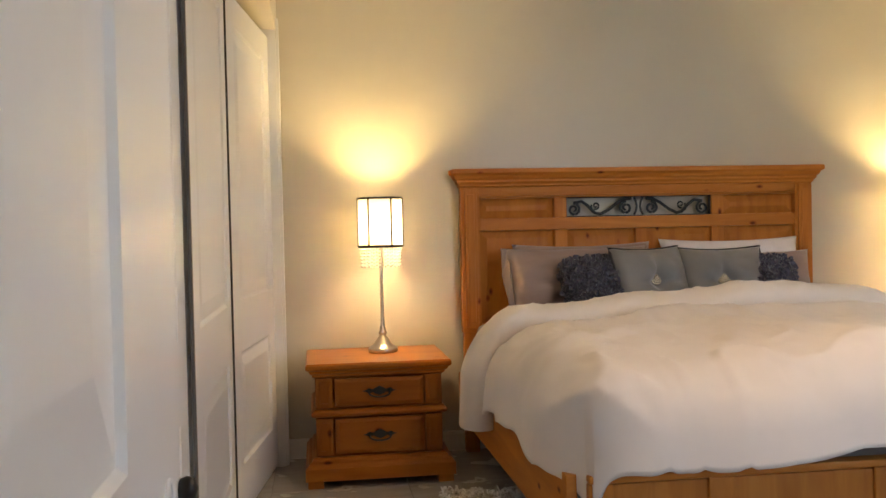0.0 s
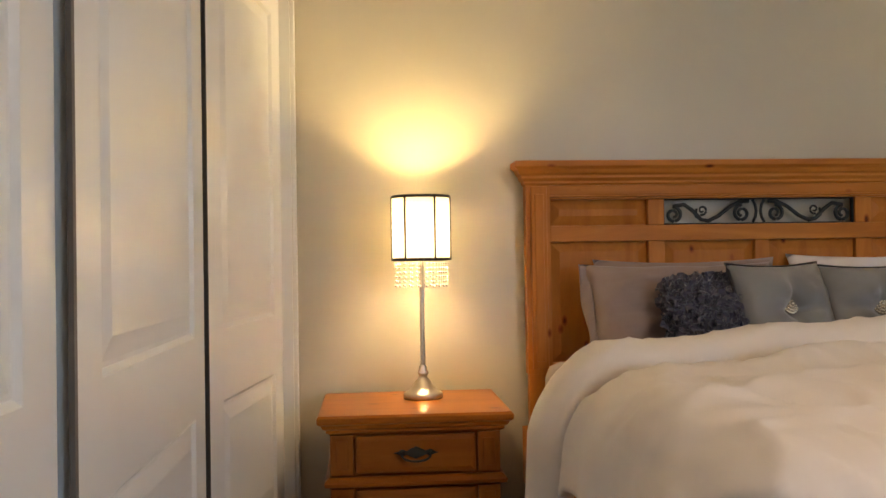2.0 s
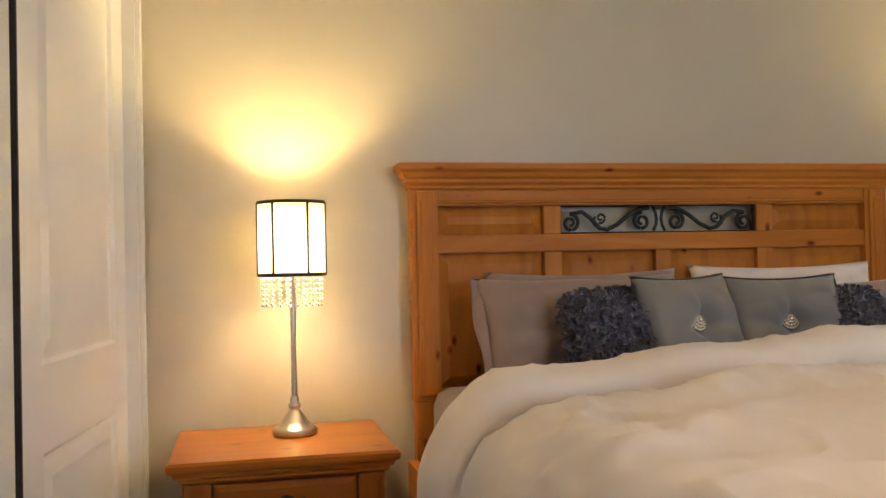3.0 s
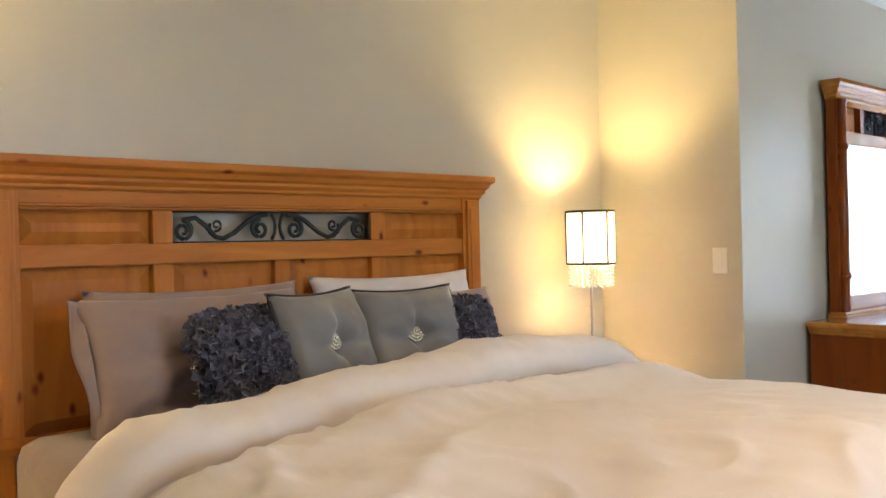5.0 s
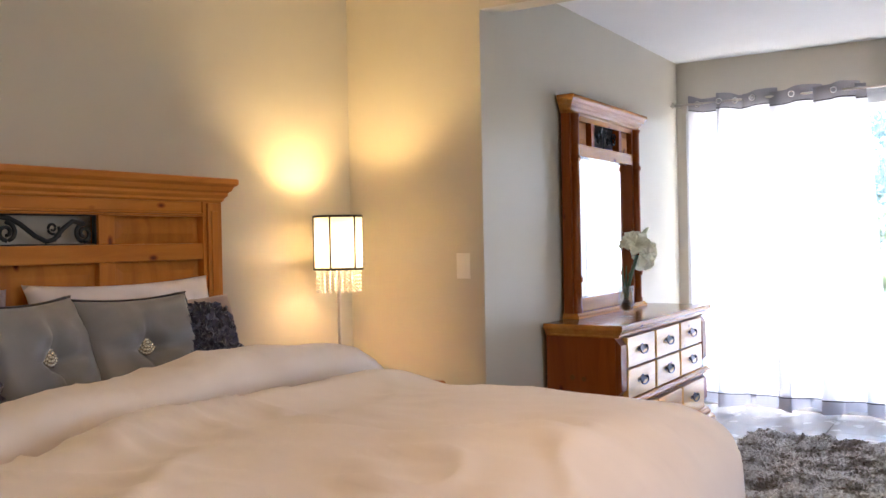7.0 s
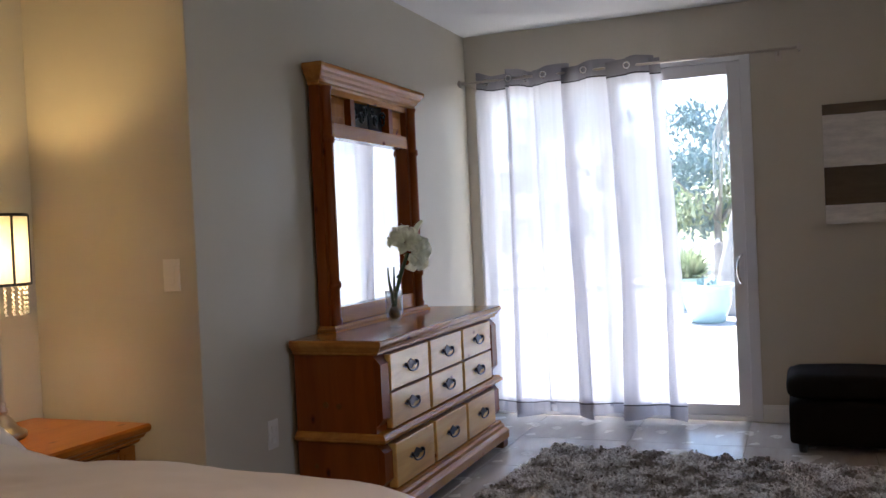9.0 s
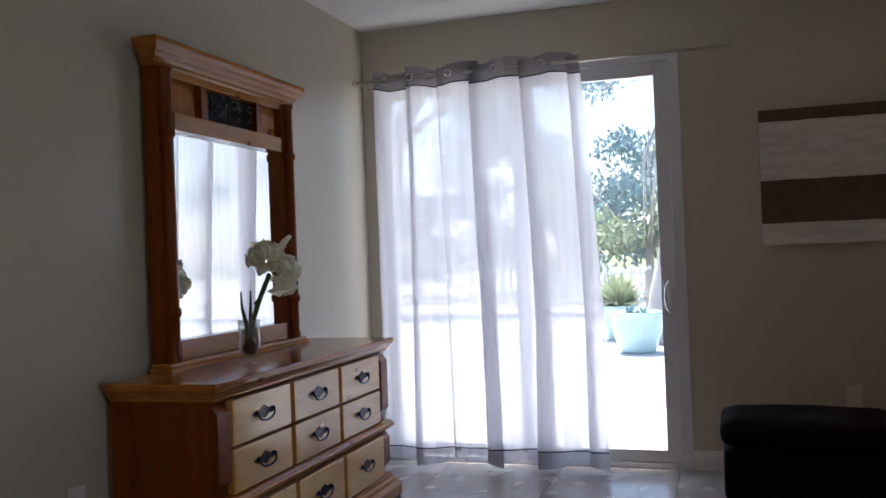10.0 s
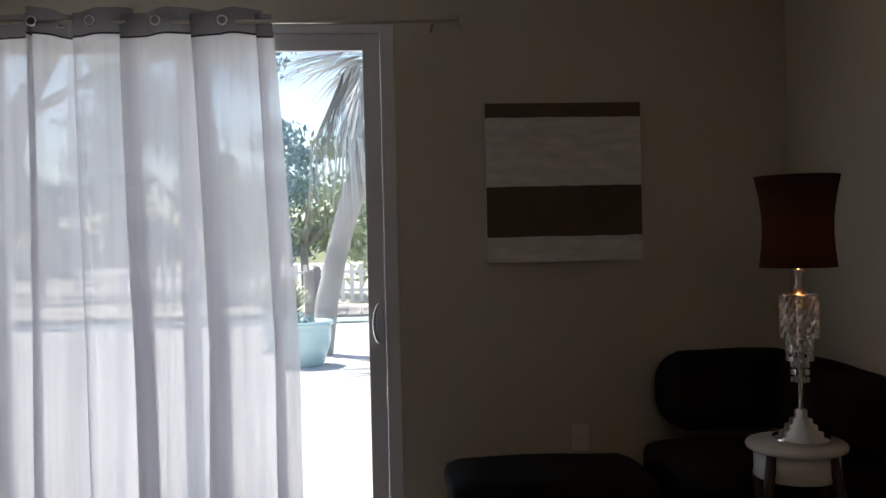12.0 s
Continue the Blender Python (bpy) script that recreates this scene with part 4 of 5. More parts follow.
def flower_vase():
    at = (3.955, -1.04, 0.7715)
    t = thing("flower_vase", at, "clear footed glass vase with white amaryllis on the dresser", "vase")
    v = part("vase", lathe([(0, 0), (0.036, 0.001), (0.034, 0.004), (0.008, 0.012), (0.007, 0.02), (0.022, 0.028), (0.036, 0.045), (0.041, 0.07), (0.038, 0.11), (0.040, 0.165),
                            (0.0385, 0.165), (0.0365, 0.11), (0.0395, 0.07), (0.034, 0.046), (0.02, 0.031), (0, 0.03)], 36), M_VASE, t, "clear glass", True)
    v.visible_shadow = True
    part("bulb_root", lathe([(0, 0.034), (0.018, 0.04), (0.027, 0.058), (0.022, 0.078), (0.010, 0.095), (0, 0.1)], 16), mat("bulb_brown", (0.09, 0.05, 0.03), 0.7), t, "brown flower bulb", True)
    m_st = mat("stem_green", (0.07, 0.11, 0.04), 0.5)
    part("stem", tube([(0.0, 0.0, 0.08), (0.02, -0.005, 0.16), (0.07, -0.01, 0.24), (0.135, -0.015, 0.325)], 0.009, 10), m_st, t, "", True)
    bm = bmesh.new()
    for pts, w in (([(0, 0, 0.09), (-0.02, 0, 0.15), (-0.045, 0, 0.21), (-0.05, 0, 0.27)], 0.011), ([(0.01, 0, 0.09), (0.03, 0.01, 0.18), (0.035, 0.01, 0.27)], 0.010),
                   ([(0.05, 0, 0.22), (0.075, 0, 0.235), (0.10, 0, 0.235)], 0.007)):
        tube(pts, w, 8, bm, 0.25)
    part("leaf", bm, m_st, t, "dark green leaves", True)
    m_pet = sheer("petal_white", (0.9, 0.88, 0.72), 0.0, 0.6)
    for k, (c, ax, size) in enumerate((((0.11, -0.02, 0.375), (-0.75, -0.5, 0.35), 0.092), ((0.165, -0.035, 0.335), (0.2, -1.0, -0.25), 0.095), ((0.23, 0.0, 0.32), (0.9, -0.35, -0.4), 0.105),
                                       ((0.165, 0.02, 0.385), (0.15, 0.7, 0.6), 0.085))):
        d = Vector(ax).normalized()
        q = d.to_track_quat("Z", "Y").to_matrix()
        bm = bmesh.new()
        for i in range(6):
            a = 2 * math.pi * i / 6 + (0.2 if i % 2 else 0)
            wd = 0.40 if i % 2 else 0.32

            def f(u, vv):
                s = (vv * 2 - 1)
                r = size * (0.1 + 0.95 * u)
                half = size * wd * math.sin(math.pi * min(1, u * 0.9 + 0.08)) ** 0.8
                h = size * (0.95 * u - 0.75 * u * u * u) + 0.16 * size * s * s + 0.09 * size * math.sin(9 * s + 5 * u + i) + 0.14 * size * noise.noise(Vector((3 * s + k, 4 * u, i)))
                px, py = r * 0.75, half * s
                return Vector(c) + q @ Vector((px * math.cos(a) - py * math.sin(a), px * math.sin(a) + py * math.cos(a), h))
            grid_mesh(9, 9, f, bm)
        part("blossom", bm, m_pet, t, "creamy white amaryllis blossom", True)
    part("bud", tube([(0.18, 0, 0.36), (0.235, -0.01, 0.42), (0.275, -0.015, 0.455), (0.305, -0.02, 0.472)], 0.021, 12, None, 0.4), m_pet, t, "pale closed bud", True)


flower_vase()


# ---------------------------------------------------------------- sliding glass door, curtain
def sliding_door():
    t = thing("door_1", (XF + 0.07, (DY0 + DY1) / 2, 0), "closed white vinyl sliding glass door behind the sheer curtain", "sliding door", "", "structure")
    off = Vector(t.location)

    def p(name, bm, m, label="", parent=None, smooth=False):
        for v in bm.verts:
            v.co -= off
        return part(name, bm, m, parent or t, label, smooth)

    x0, x1 = XF - 0.006, XF + 0.12
    p("frame", boxes((x0, x1, DY0, DY0 + 0.058, 0, DZ), (x0, x1, DY1 - 0.028, DY1, 0, DZ), (x0, x1, DY0 + 0.058, DY1 - 0.028, DZ - 0.035, DZ),
                     (x0, x1, DY0 + 0.058, DY1 - 0.028, 0.0, 0.03), bev=0.003), M_VINYL)
    mid = (DY0 + 0.03 + DY1) / 2

    def sash(ya, yb, xa):
        s = p("sash", boxes((xa, xa + 0.035, ya, ya + 0.072, 0.031, DZ - 0.036), (xa, xa + 0.035, yb - 0.05, yb, 0.031, DZ - 0.036),
                            (xa, xa + 0.035, ya + 0.072, yb - 0.05, DZ - 0.105, DZ - 0.036), (xa, xa + 0.035, ya + 0.072, yb - 0.05, 0.031, 0.095), bev=0.003), M_VINYL)
        g = p("pane", boxes((xa + 0.014, xa + 0.019, ya + 0.068, yb - 0.046, 0.09, DZ - 0.10)), M_PANE, "clear glass", s)
        g.visible_shadow = False
        return s

    s = sash(DY0 + 0.059, mid + 0.025, XF + 0.01)
    sash(mid - 0.025, DY1 - 0.029, XF + 0.055)
    # D-shaped pull
    y = DY0 + 0.085
    bm = boxes((XF + 0.004, XF + 0.0095, y - 0.014, y + 0.014, 0.80, 0.98), bev=0.002)
    p("escutcheon", bm, M_VINYL, "", s)
    p("pull_handle", tube([(XF + 0.005, y, 0.805), (XF - 0.012, y + 0.006, 0.81), (XF - 0.03, y + 0.02, 0.845), (XF - 0.033, y + 0.024, 0.89), (XF - 0.03, y + 0.02, 0.935), (XF - 0.012, y + 0.006, 0.97), (XF + 0.005, y, 0.975)], 0.007, 10), M_CHROME, "white D-shaped pull handle", s, True)


sliding_door()


def curtain():
    xr, zr = 5.64, 2.115
    y0, y1 = -0.885, -2.02
    rod = thing("curtain_rod", (xr, -1.8, zr), "thin brushed nickel curtain rod over the glass door", "curtain rod")
    part("rod", tube([(0, 1.01, 0), (0, -0.96, 0)], 0.008, 12), M_NICKEL, rod, "", True)
    for y in (1.02, -0.97):
        part("finial", boxes((-0.022, 0.022, y - 0.006, y + 0.006, -0.022, 0.022), (-0.007, 0.007, y - 0.02, y + 0.02, -0.007, 0.007), bev=0.003), M_NICKEL, rod)
    for y in (0.985, -0.86):
        part("bracket", boxes((-0.004, XF - xr, y - 0.006, y + 0.006, -0.012, -0.0085), (XF - xr - 0.006, XF - xr, y - 0.018, y + 0.018, -0.04, 0.03), bev=0.002), M_NICKEL, rod)
    t = thing("curtain", (xr, -1.45, zr), "sheer pale grey grommet curtain with darker band over the door", "curtain")
    nf = 9

    def sway(u, v):
        # u along the width, v 0 at top to 1 at the floor
        a = math.pi * nf * u
        top = 0.026 * math.sin(a)
        b = 2 * math.pi * (3.4 * u + 0.10 * math.sin(7 * u + 1.0))
        low = 0.022 * math.sin(b + 0.5 * math.sin(2 * v)) + 0.008 * math.sin(2.7 * b + 1.3 + v) + 0.004 * math.sin(61 * u + 2 * v + 2 * math.sin(9 * u)) * (0.4 + v)
        k = min(1, v * 1.6)
        gather = 0.006 * math.sin(23 * u + v)
        for uc, wd, am in ((0.17, 0.13, 0.052), (0.33, 0.06, 0.016), (0.505, 0.17, 0.082), (0.735, 0.17, 0.086), (0.945, 0.10, 0.05)):
            q = (u - uc - 0.01 * math.sin(3 * v + 9 * uc)) / wd
            if abs(q) < 0.5:
                gather += am * math.sin(2 * math.pi * q) * (0.8 + 0.2 * v)
                low -= 0.016 * math.sin(2 * math.pi * q)
                top -= 0.010 * math.sin(2 * math.pi * q)
        y = y0 + (y1 - y0) * u + (-0.075 * k * u) + gather
        return top * (1 - k) + low * k, y

    def surf(z_a, z_b, nz):
        def f(u, v):
            z = z_a + (z_b - z_a) * v
            vv = (zr + 0.045 - z) / 2.13
            dx, y = sway(u, vv)
            zz = z + (0.016 * math.sin(u * 23) + 0.006 * math.sin(u * 61) if z < 0.1 else 0) + 0.015 * math.cos(math.pi * nf * u) * max(0.0, 1 - vv * 8)
            return (dx, y + 1.45, zz - zr)
        return grid_mesh(320, nz, f)

    part("header_band", surf(zr + 0.045, zr - 0.047, 4), M_CURTAIN_HEM, t, "darker grey header band", True)
    part("stitched_edge", surf(zr - 0.0472, zr - 0.0552, 1), M_STITCH, t, "dark stitched line", True)
    part("stitched_edge", surf(0.1145, 0.1075, 1), M_STITCH, t, "dark stitched line", True)
    part("panel", surf(zr - 0.0555, 0.115, 46), M_CURTAIN, t, "sheer pale grey cloth", True)
    part("hem", surf(0.107, 0.035, 4), sheer("curtain_hem", (0.52, 0.50, 0.52), 0.08, 0.5), t, "darker grey hem", True)
    n = 9
    for i in range(n):
        u = (i + 0.5) / n
        dx, y = sway(u, 0.02)
        bm = bmesh.new()
        tube([(dx - 0.001, y + 1.45 + 0.018 * math.cos(q), 0.018 * math.sin(q)) for q in [2 * math.pi * k / 16 for k in range(17)]], 0.006, 6, bm)
        part("grommet", bm, M_CHROME, t, "", True)


curtain()


# ---------------------------------------------------------------- painting
def painting():
    y0, y1, z0, z1 = -3.54, -2.878, 1.133, 1.80
    t = thing("painting", (XF, (y0 + y1) / 2, z0), "unframed abstract canvas in brown and off-white bands on the wall", "painting")
    part("canvas", boxes((-0.036, 0, -0.331, 0.331, 0, 0.667), bev=0.003), mat("canvas_edge", (0.5, 0.47, 0.42), 0.8), t)
    bands = ((0.607, 0.667, (0.13, 0.095, 0.06)), (0.318, 0.607, (0.74, 0.70, 0.65)), (0.106, 0.318, (0.115, 0.08, 0.048)), (0.0, 0.106, (0.74, 0.70, 0.65)))
    for k, (a, b, c) in enumerate(bands):
        m = mat("paint_band_%d" % k, c, 0.75)
        n, l, bs = nodes_of(m)
        v = coords(m, (1, 2, 9))
        f = noise_tex(m, v, 3, 6, 0.7)
        l.new(ramp(m, f, [(0.25, tuple(q * 0.72 for q in c)), (0.75, tuple(min(1, q * 1.2) for q in c))]), bs.inputs["Base Color"])
        bump(m, noise_tex(m, coords(m, (1, 3, 20)), 12, 5), 0.4, 0.003)

        def g(u, w):
            e0 = 0.003 * noise.noise(Vector((u * 9, a * 7, 0))) if a > 0 else 0
            e1 = 0.003 * noise.noise(Vector((u * 9, b * 7, 0))) if b < 0.66 else 0
            return (-0.0385, -0.331 + 0.662 * u, a + e0 + (b + e1 - a - e0) * w)
        part("colour_band", grid_mesh(40, 4, g), m, t, "textured brown band" if c[0] < 0.3 else "textured off-white band")


painting()


# ---------------------------------------------------------------- sofa, side table, crystal lamp
def soft_box(name, parent, x0, x1, y0, y1, z0, z1, r, label=""):
    bm = bmesh.new()
    box(bm, x0, x1, y0, y1, z0, z1)
    bmesh.ops.subdivide_edges(bm, edges=bm.edges[:], cuts=11, use_grid_fill=True)
    mid = Vector(((x0 + x1) / 2, (y0 + y1) / 2, (z0 + z1) / 2))
    half = Vector((x1 - x0, y1 - y0, z1 - z0)) / 2
    for v in bm.verts:
        q = v.co - mid
        inner = Vector([max(-(h - r), min(h - r, c)) for c, h in zip(q, half)])
        d = q - inner
        if d.length > 1e-6:
            q = inner + d.normalized() * r
        # a slack, slightly dented cover
        q.z += 0.012 * noise.noise((q + mid) * 4.0 + Vector((x0, y0, 3))) - (0.012 if q.z > 0 else 0) * (q.x / half.x) ** 2 * (q.y / half.y) ** 2
        q.x += 0.008 * noise.noise((q + mid) * 5.0 + Vector((9, y0, z0)))
        v.co = mid + q
    return part(name, bm, M_SOFA, parent, label, True)


ott = thing("ottoman", (5.30, -3.02, 0), "charcoal upholstered chaise ottoman beside the glass door", "ottoman")
soft_box("base", ott, -0.22, 0.20, -0.36, 0.36, 0.04, 0.27, 0.03)
soft_box("cushion", ott, -0.24, 0.21, -0.37, 0.37, 0.272, 0.395, 0.05)
for x in (-0.17, 0.15):
    for y in (-0.30, 0.30):
        part("foot", lathe([(0, 0), (0.018, 0), (0.024, 0.045), (0, 0.045)], 12, x, y), M_BLACK, ott)
sofa = thing("sofa", (5.35, -3.815, 0), "charcoal upholstered sofa in the dim corner", "sofa")
soft_box("base", sofa, -0.40, 0.42, -0.36, 0.36, 0.04, 0.27, 0.03)
soft_box("seat_cushion", sofa, -0.42, 0.20, -0.37, 0.37, 0.272, 0.43, 0.05)
soft_box("backrest", sofa, 0.14, 0.44, -0.37, 0.26, 0.432, 0.76, 0.13)
soft_box("armrest", sofa, -0.42, 0.40, -0.38, -0.16, 0.432, 0.74, 0.08)
for x in (-0.34, 0.36):
    for y in (-0.30, 0.30):
        part("foot", lathe([(0, 0), (0.018, 0), (0.024, 0.045), (0, 0.045)], 12, x, y), M_BLACK, sofa)

M_MARBLE = paint("white_marble", (0.62, 0.60, 0.56), 0.25, 0.10, 0.02)
M_WALNUT = mat("dark_walnut", (0.045, 0.02, 0.012), 0.35)
st = thing("side_table", (4.79, -3.728, 0), "small round side table with white marble top, dark legs", "side table")
part("tabletop", lathe([(0, 0.543), (0.143, 0.543), (0.154, 0.550), (0.156, 0.560), (0.150, 0.568), (0, 0.568)], 48), M_MARBLE, st, "round white marble top", True)
part("apron", lathe([(0.12, 0.455), (0.131, 0.46), (0.131, 0.5425), (0.12, 0.5425)], 40), M_MARBLE, st, "white apron", True)
for i in range(4):
    a = radians(30 + 90 * i)
    part("leg", tube([(0.125 * math.cos(a), 0.125 * math.sin(a), 0.5425), (0.15 * math.cos(a), 0.15 * math.sin(a), 0.43), (0.12 * math.cos(a), 0.12 * math.sin(a), 0.2), (0.15 * math.cos(a), 0.15 * math.sin(a), 0.0)], 0.018, 10, None, 0.7), M_WALNUT, st, "dark wooden leg", True)
part("shelf", lathe([(0, 0.19), (0.12, 0.19), (0.124, 0.2), (0, 0.205)], 32), M_WALNUT, st, "", True)


def crystal_lamp():
    t = thing("crystal_lamp", (4.79, -3.745, 0.5685), "chrome and crystal lamp, dark brown shade, faintly lit, on side table", "table lamp")
    part("base", lathe([(0, 0), (0.088, 0), (0.088, 0.016), (0.070, 0.020), (0.070, 0.036), (0.052, 0.040), (0.052, 0.056), (0.036, 0.06), (0.036, 0.074), (0.02, 0.078), (0.02, 0.10), (0.009, 0.105), (0, 0.105)], 40), M_CHROME, t, "stepped chrome base", True)
    part("stem", tube([(0, 0, 0.10), (0, 0, 0.56)], 0.0085, 14), M_CHROME, t, "", True)
    for r, z0, z1 in ((0.026, 0.185, 0.255), (0.040, 0.255, 0.33), (0.058, 0.33, 0.465)):
        bm = bmesh.new()
        n = max(8, int(r * 260))
        rows = max(3, int((z1 - z0) / 0.018))
        for k in range(rows):
            for i in range(n):
                a = 2 * math.pi * (i + 0.5 * (k % 2)) / n
                m4 = Matrix.Translation((r * math.cos(a), r * math.sin(a), z0 + (k + 0.5) * (z1 - z0) / rows)) @ Matrix.Rotation(a, 4, "Z") @ Matrix.Diagonal((0.006, 0.011, 0.014, 1))
                bmesh.ops.create_cube(bm, size=1, matrix=m4)
        tagged(part("crystal_tier", bm, M_CRYSTAL, t, "tier of hanging crystal prisms"), kind="stuff")
        part("ring", lathe([(r - 0.003, z1), (r + 0.004, z1), (r + 0.004, z1 + 0.004), (r - 0.003, z1 + 0.004), (r - 0.003, z1)], 32), M_CHROME, t, "", True)
    part("neck", lathe([(0.030, 0.468), (0.022, 0.475), (0.010, 0.495), (0.010, 0.535), (0.015, 0.54), (0.015, 0.55), (0, 0.55)], 24), M_NICKEL, t, "flared nickel neck", True)
    prof = []
    for i in range(13):
        v = i / 12
        prof.append((0.118 + 0.012 * v - 0.016 * math.sin(math.pi * v), 0.555 + 0.29 * v))
    part("shade", lathe(prof + [(r - 0.002, z) for r, z in reversed(prof)], 48), M_SHADE_DARK, t, "dark brown waisted fabric shade", True)
    part("bulb", lathe([(0, 0.60), (0.014, 0.605), (0.026, 0.64), (0.028, 0.665), (0, 0.70)], 18), emit("dim_bulb", (1.0, 0.45, 0.18), 8), t, "dim warm bulb", True)
    L = new("lamp_light", bpy.data.lights.new("lamp_light", "POINT"))
    L.data.energy, L.data.color, L.data.shadow_soft_size = 0.6, (1.0, 0.5, 0.2), 0.05
    L.parent, L.location = t, (0, 0, 0.66)


crystal_lamp()


# ---------------------------------------------------------------- shag rugs
def shag_rug(at, w, d, rz, label, count, seed):
    t = thing("shag_rug", at, label, "rug")
    t.rotation_euler = Euler((0, 0, radians(rz)))
    m = mat("shag_%d" % seed, (0.3, 0.28, 0.26), 0.85)
    n, l, b = nodes_of(m)
    g = n.new("ShaderNodeNewGeometry")
    base = ramp(m, g.outputs["Random Per Island"], [(0.0, (0.34, 0.31, 0.28)), (0.15, (0.66, 0.64, 0.62)), (0.5, (0.84, 0.84, 0.83)), (1.0, (0.9, 0.9, 0.9))])
    patch = ramp(m, noise_tex(m, coords(m), 7.0, 4, 0.7), [(0.42, (0.34, 0.31, 0.28)), (0.53, (1, 1, 1))])
    l.new(mixc(m, 1.0, base, patch, "MULTIPLY"), b.inputs["Base Color"])
    part("backing", boxes((-w / 2 + 0.02, w / 2 - 0.02, -d / 2 + 0.02, d / 2 - 0.02, 0.001, 0.012)), mat("rug_backing_%d" % seed, (0.30, 0.28, 0.26), 0.9), t)
    rng = np.random.default_rng(seed)
    x, y = rng.uniform(-w / 2, w / 2, count), rng.uniform(-d / 2, d / 2, count)
    x += 0.012 * np.sin(y * 40)
    cl = np.sin(x * 17 + 2 * np.sin(y * 9)) * np.sin(y * 19 + 2 * np.sin(x * 11))
    a = rng.uniform(0, 2 * np.pi, count)
    ln = rng.uniform(0.02, 0.042, count)
    ht = rng.uniform(0.016, 0.036, count) + 0.016 * cl
    wd = rng.uniform(0.0035, 0.007, count)
    ca, sa = np.cos(a), np.sin(a)
    V = np.zeros((count, 5, 3))
    V[:, 0] = np.stack([x - wd * sa, y + wd * ca, np.full(count, 0.008)], 1)
    V[:, 1] = np.stack([x + wd * sa, y - wd * ca, np.full(count, 0.008)], 1)
    V[:, 2] = np.stack([x + ca * ln * 0.45 + wd * sa, y + sa * ln * 0.45 - wd * ca, ht], 1)
    V[:, 3] = np.stack([x + ca * ln * 0.45 - wd * sa, y + sa * ln * 0.45 + wd * ca, ht], 1)
    V[:, 4] = np.stack([x + ca * ln, y + sa * ln, ht * 0.75], 1)
    i5 = np.arange(count) * 5
    quads = np.stack([i5, i5 + 1, i5 + 2, i5 + 3], 1).tolist()
    tris = np.stack([i5 + 3, i5 + 2, i5 + 4], 1).tolist()
    me = bpy.data.meshes.new("shag_tuft")
    me.from_pydata(V.reshape(-1, 3).tolist(), [], quads + tris)
    me.materials.append(m)
    o = new("shag_tuft", me)
    o.parent = t
    tagged(o, "mottled grey-brown shaggy pile", kind="stuff")


shag_rug((3.80, -2.45, 0), 2.05, 2.15, -6, "mottled grey and brown shag rug on tiles by the dresser", 60000, 3)
shag_rug((0.05, -1.75, 0), 0.45, 1.9, 0, "mottled brown shag runner on the floor beside the bed", 9000, 4)


# ---------------------------------------------------------------- outside
def sheet(name, x0, x1, y0, y1, z, m, label, cat):
    bm = bmesh.new()
    bm.faces.new([bm.verts.new(p) for p in ((x0, y0, z), (x1, y0, z), (x1, y1, z), (x0, y1, z))])
    return structure(name, bm, m, label, cat)


M_PATIO = paint("patio_concrete", (0.55, 0.53, 0.50), 0.85, 0.10, 0.4)
M_GROUND = paint("far_ground", (0.16, 0.17, 0.08), 0.9, 0.2, 0.4)
M_WATER = mat("canal_water", (0.34, 0.41, 0.42), 0.4)
bump(M_WATER, noise_tex(M_WATER, coords(M_WATER), 3, 4), 0.5, 0.05)
M_LEAF = mat("leaf_green", (0.08, 0.12, 0.03), 0.5)


def leaf_mat(name, a, b):
    m = mat(name, a, 0.5)
    n, l, bs = nodes_of(m)
    g = n.new("ShaderNodeNewGeometry")
    l.new(ramp(m, g.outputs["Random Per Island"], [(0, a), (1, b)]), bs.inputs["Base Color"])
    return m


M_LEAF_A = leaf_mat("foliage_yellow_green", (0.30, 0.38, 0.24), (0.52, 0.56, 0.38))
M_LEAF_B = leaf_mat("foliage_blue_green", (0.18, 0.27, 0.28), (0.34, 0.45, 0.47))
M_FROND = leaf_mat("palm_frond", (0.38, 0.42, 0.43), (0.60, 0.60, 0.60))
M_BARK = paint("palm_bark", (0.42, 0.40, 0.38), 0.9, 0.25, 0.8)

sheet("ground", -60, 1500, -800, 800, -0.9, M_GROUND, "grassy ground beyond the canal", "ground")
structure("patio", boxes((XF + 0.14, 16.0, -16, 10, -0.92, -0.03)), M_PATIO, "sunlit pale concrete patio", "patio")
sheet("water", 16.0, 19.2, -60, 60, -0.2, M_WATER, "calm canal water", "water")
structure("far_bank", boxes((19.2, 60, -60, 60, -0.95, -0.1)), paint("sandy_bank", (0.50, 0.47, 0.40), 0.9, 0.15, 0.4), "bank on the other side of the canal", "ground")


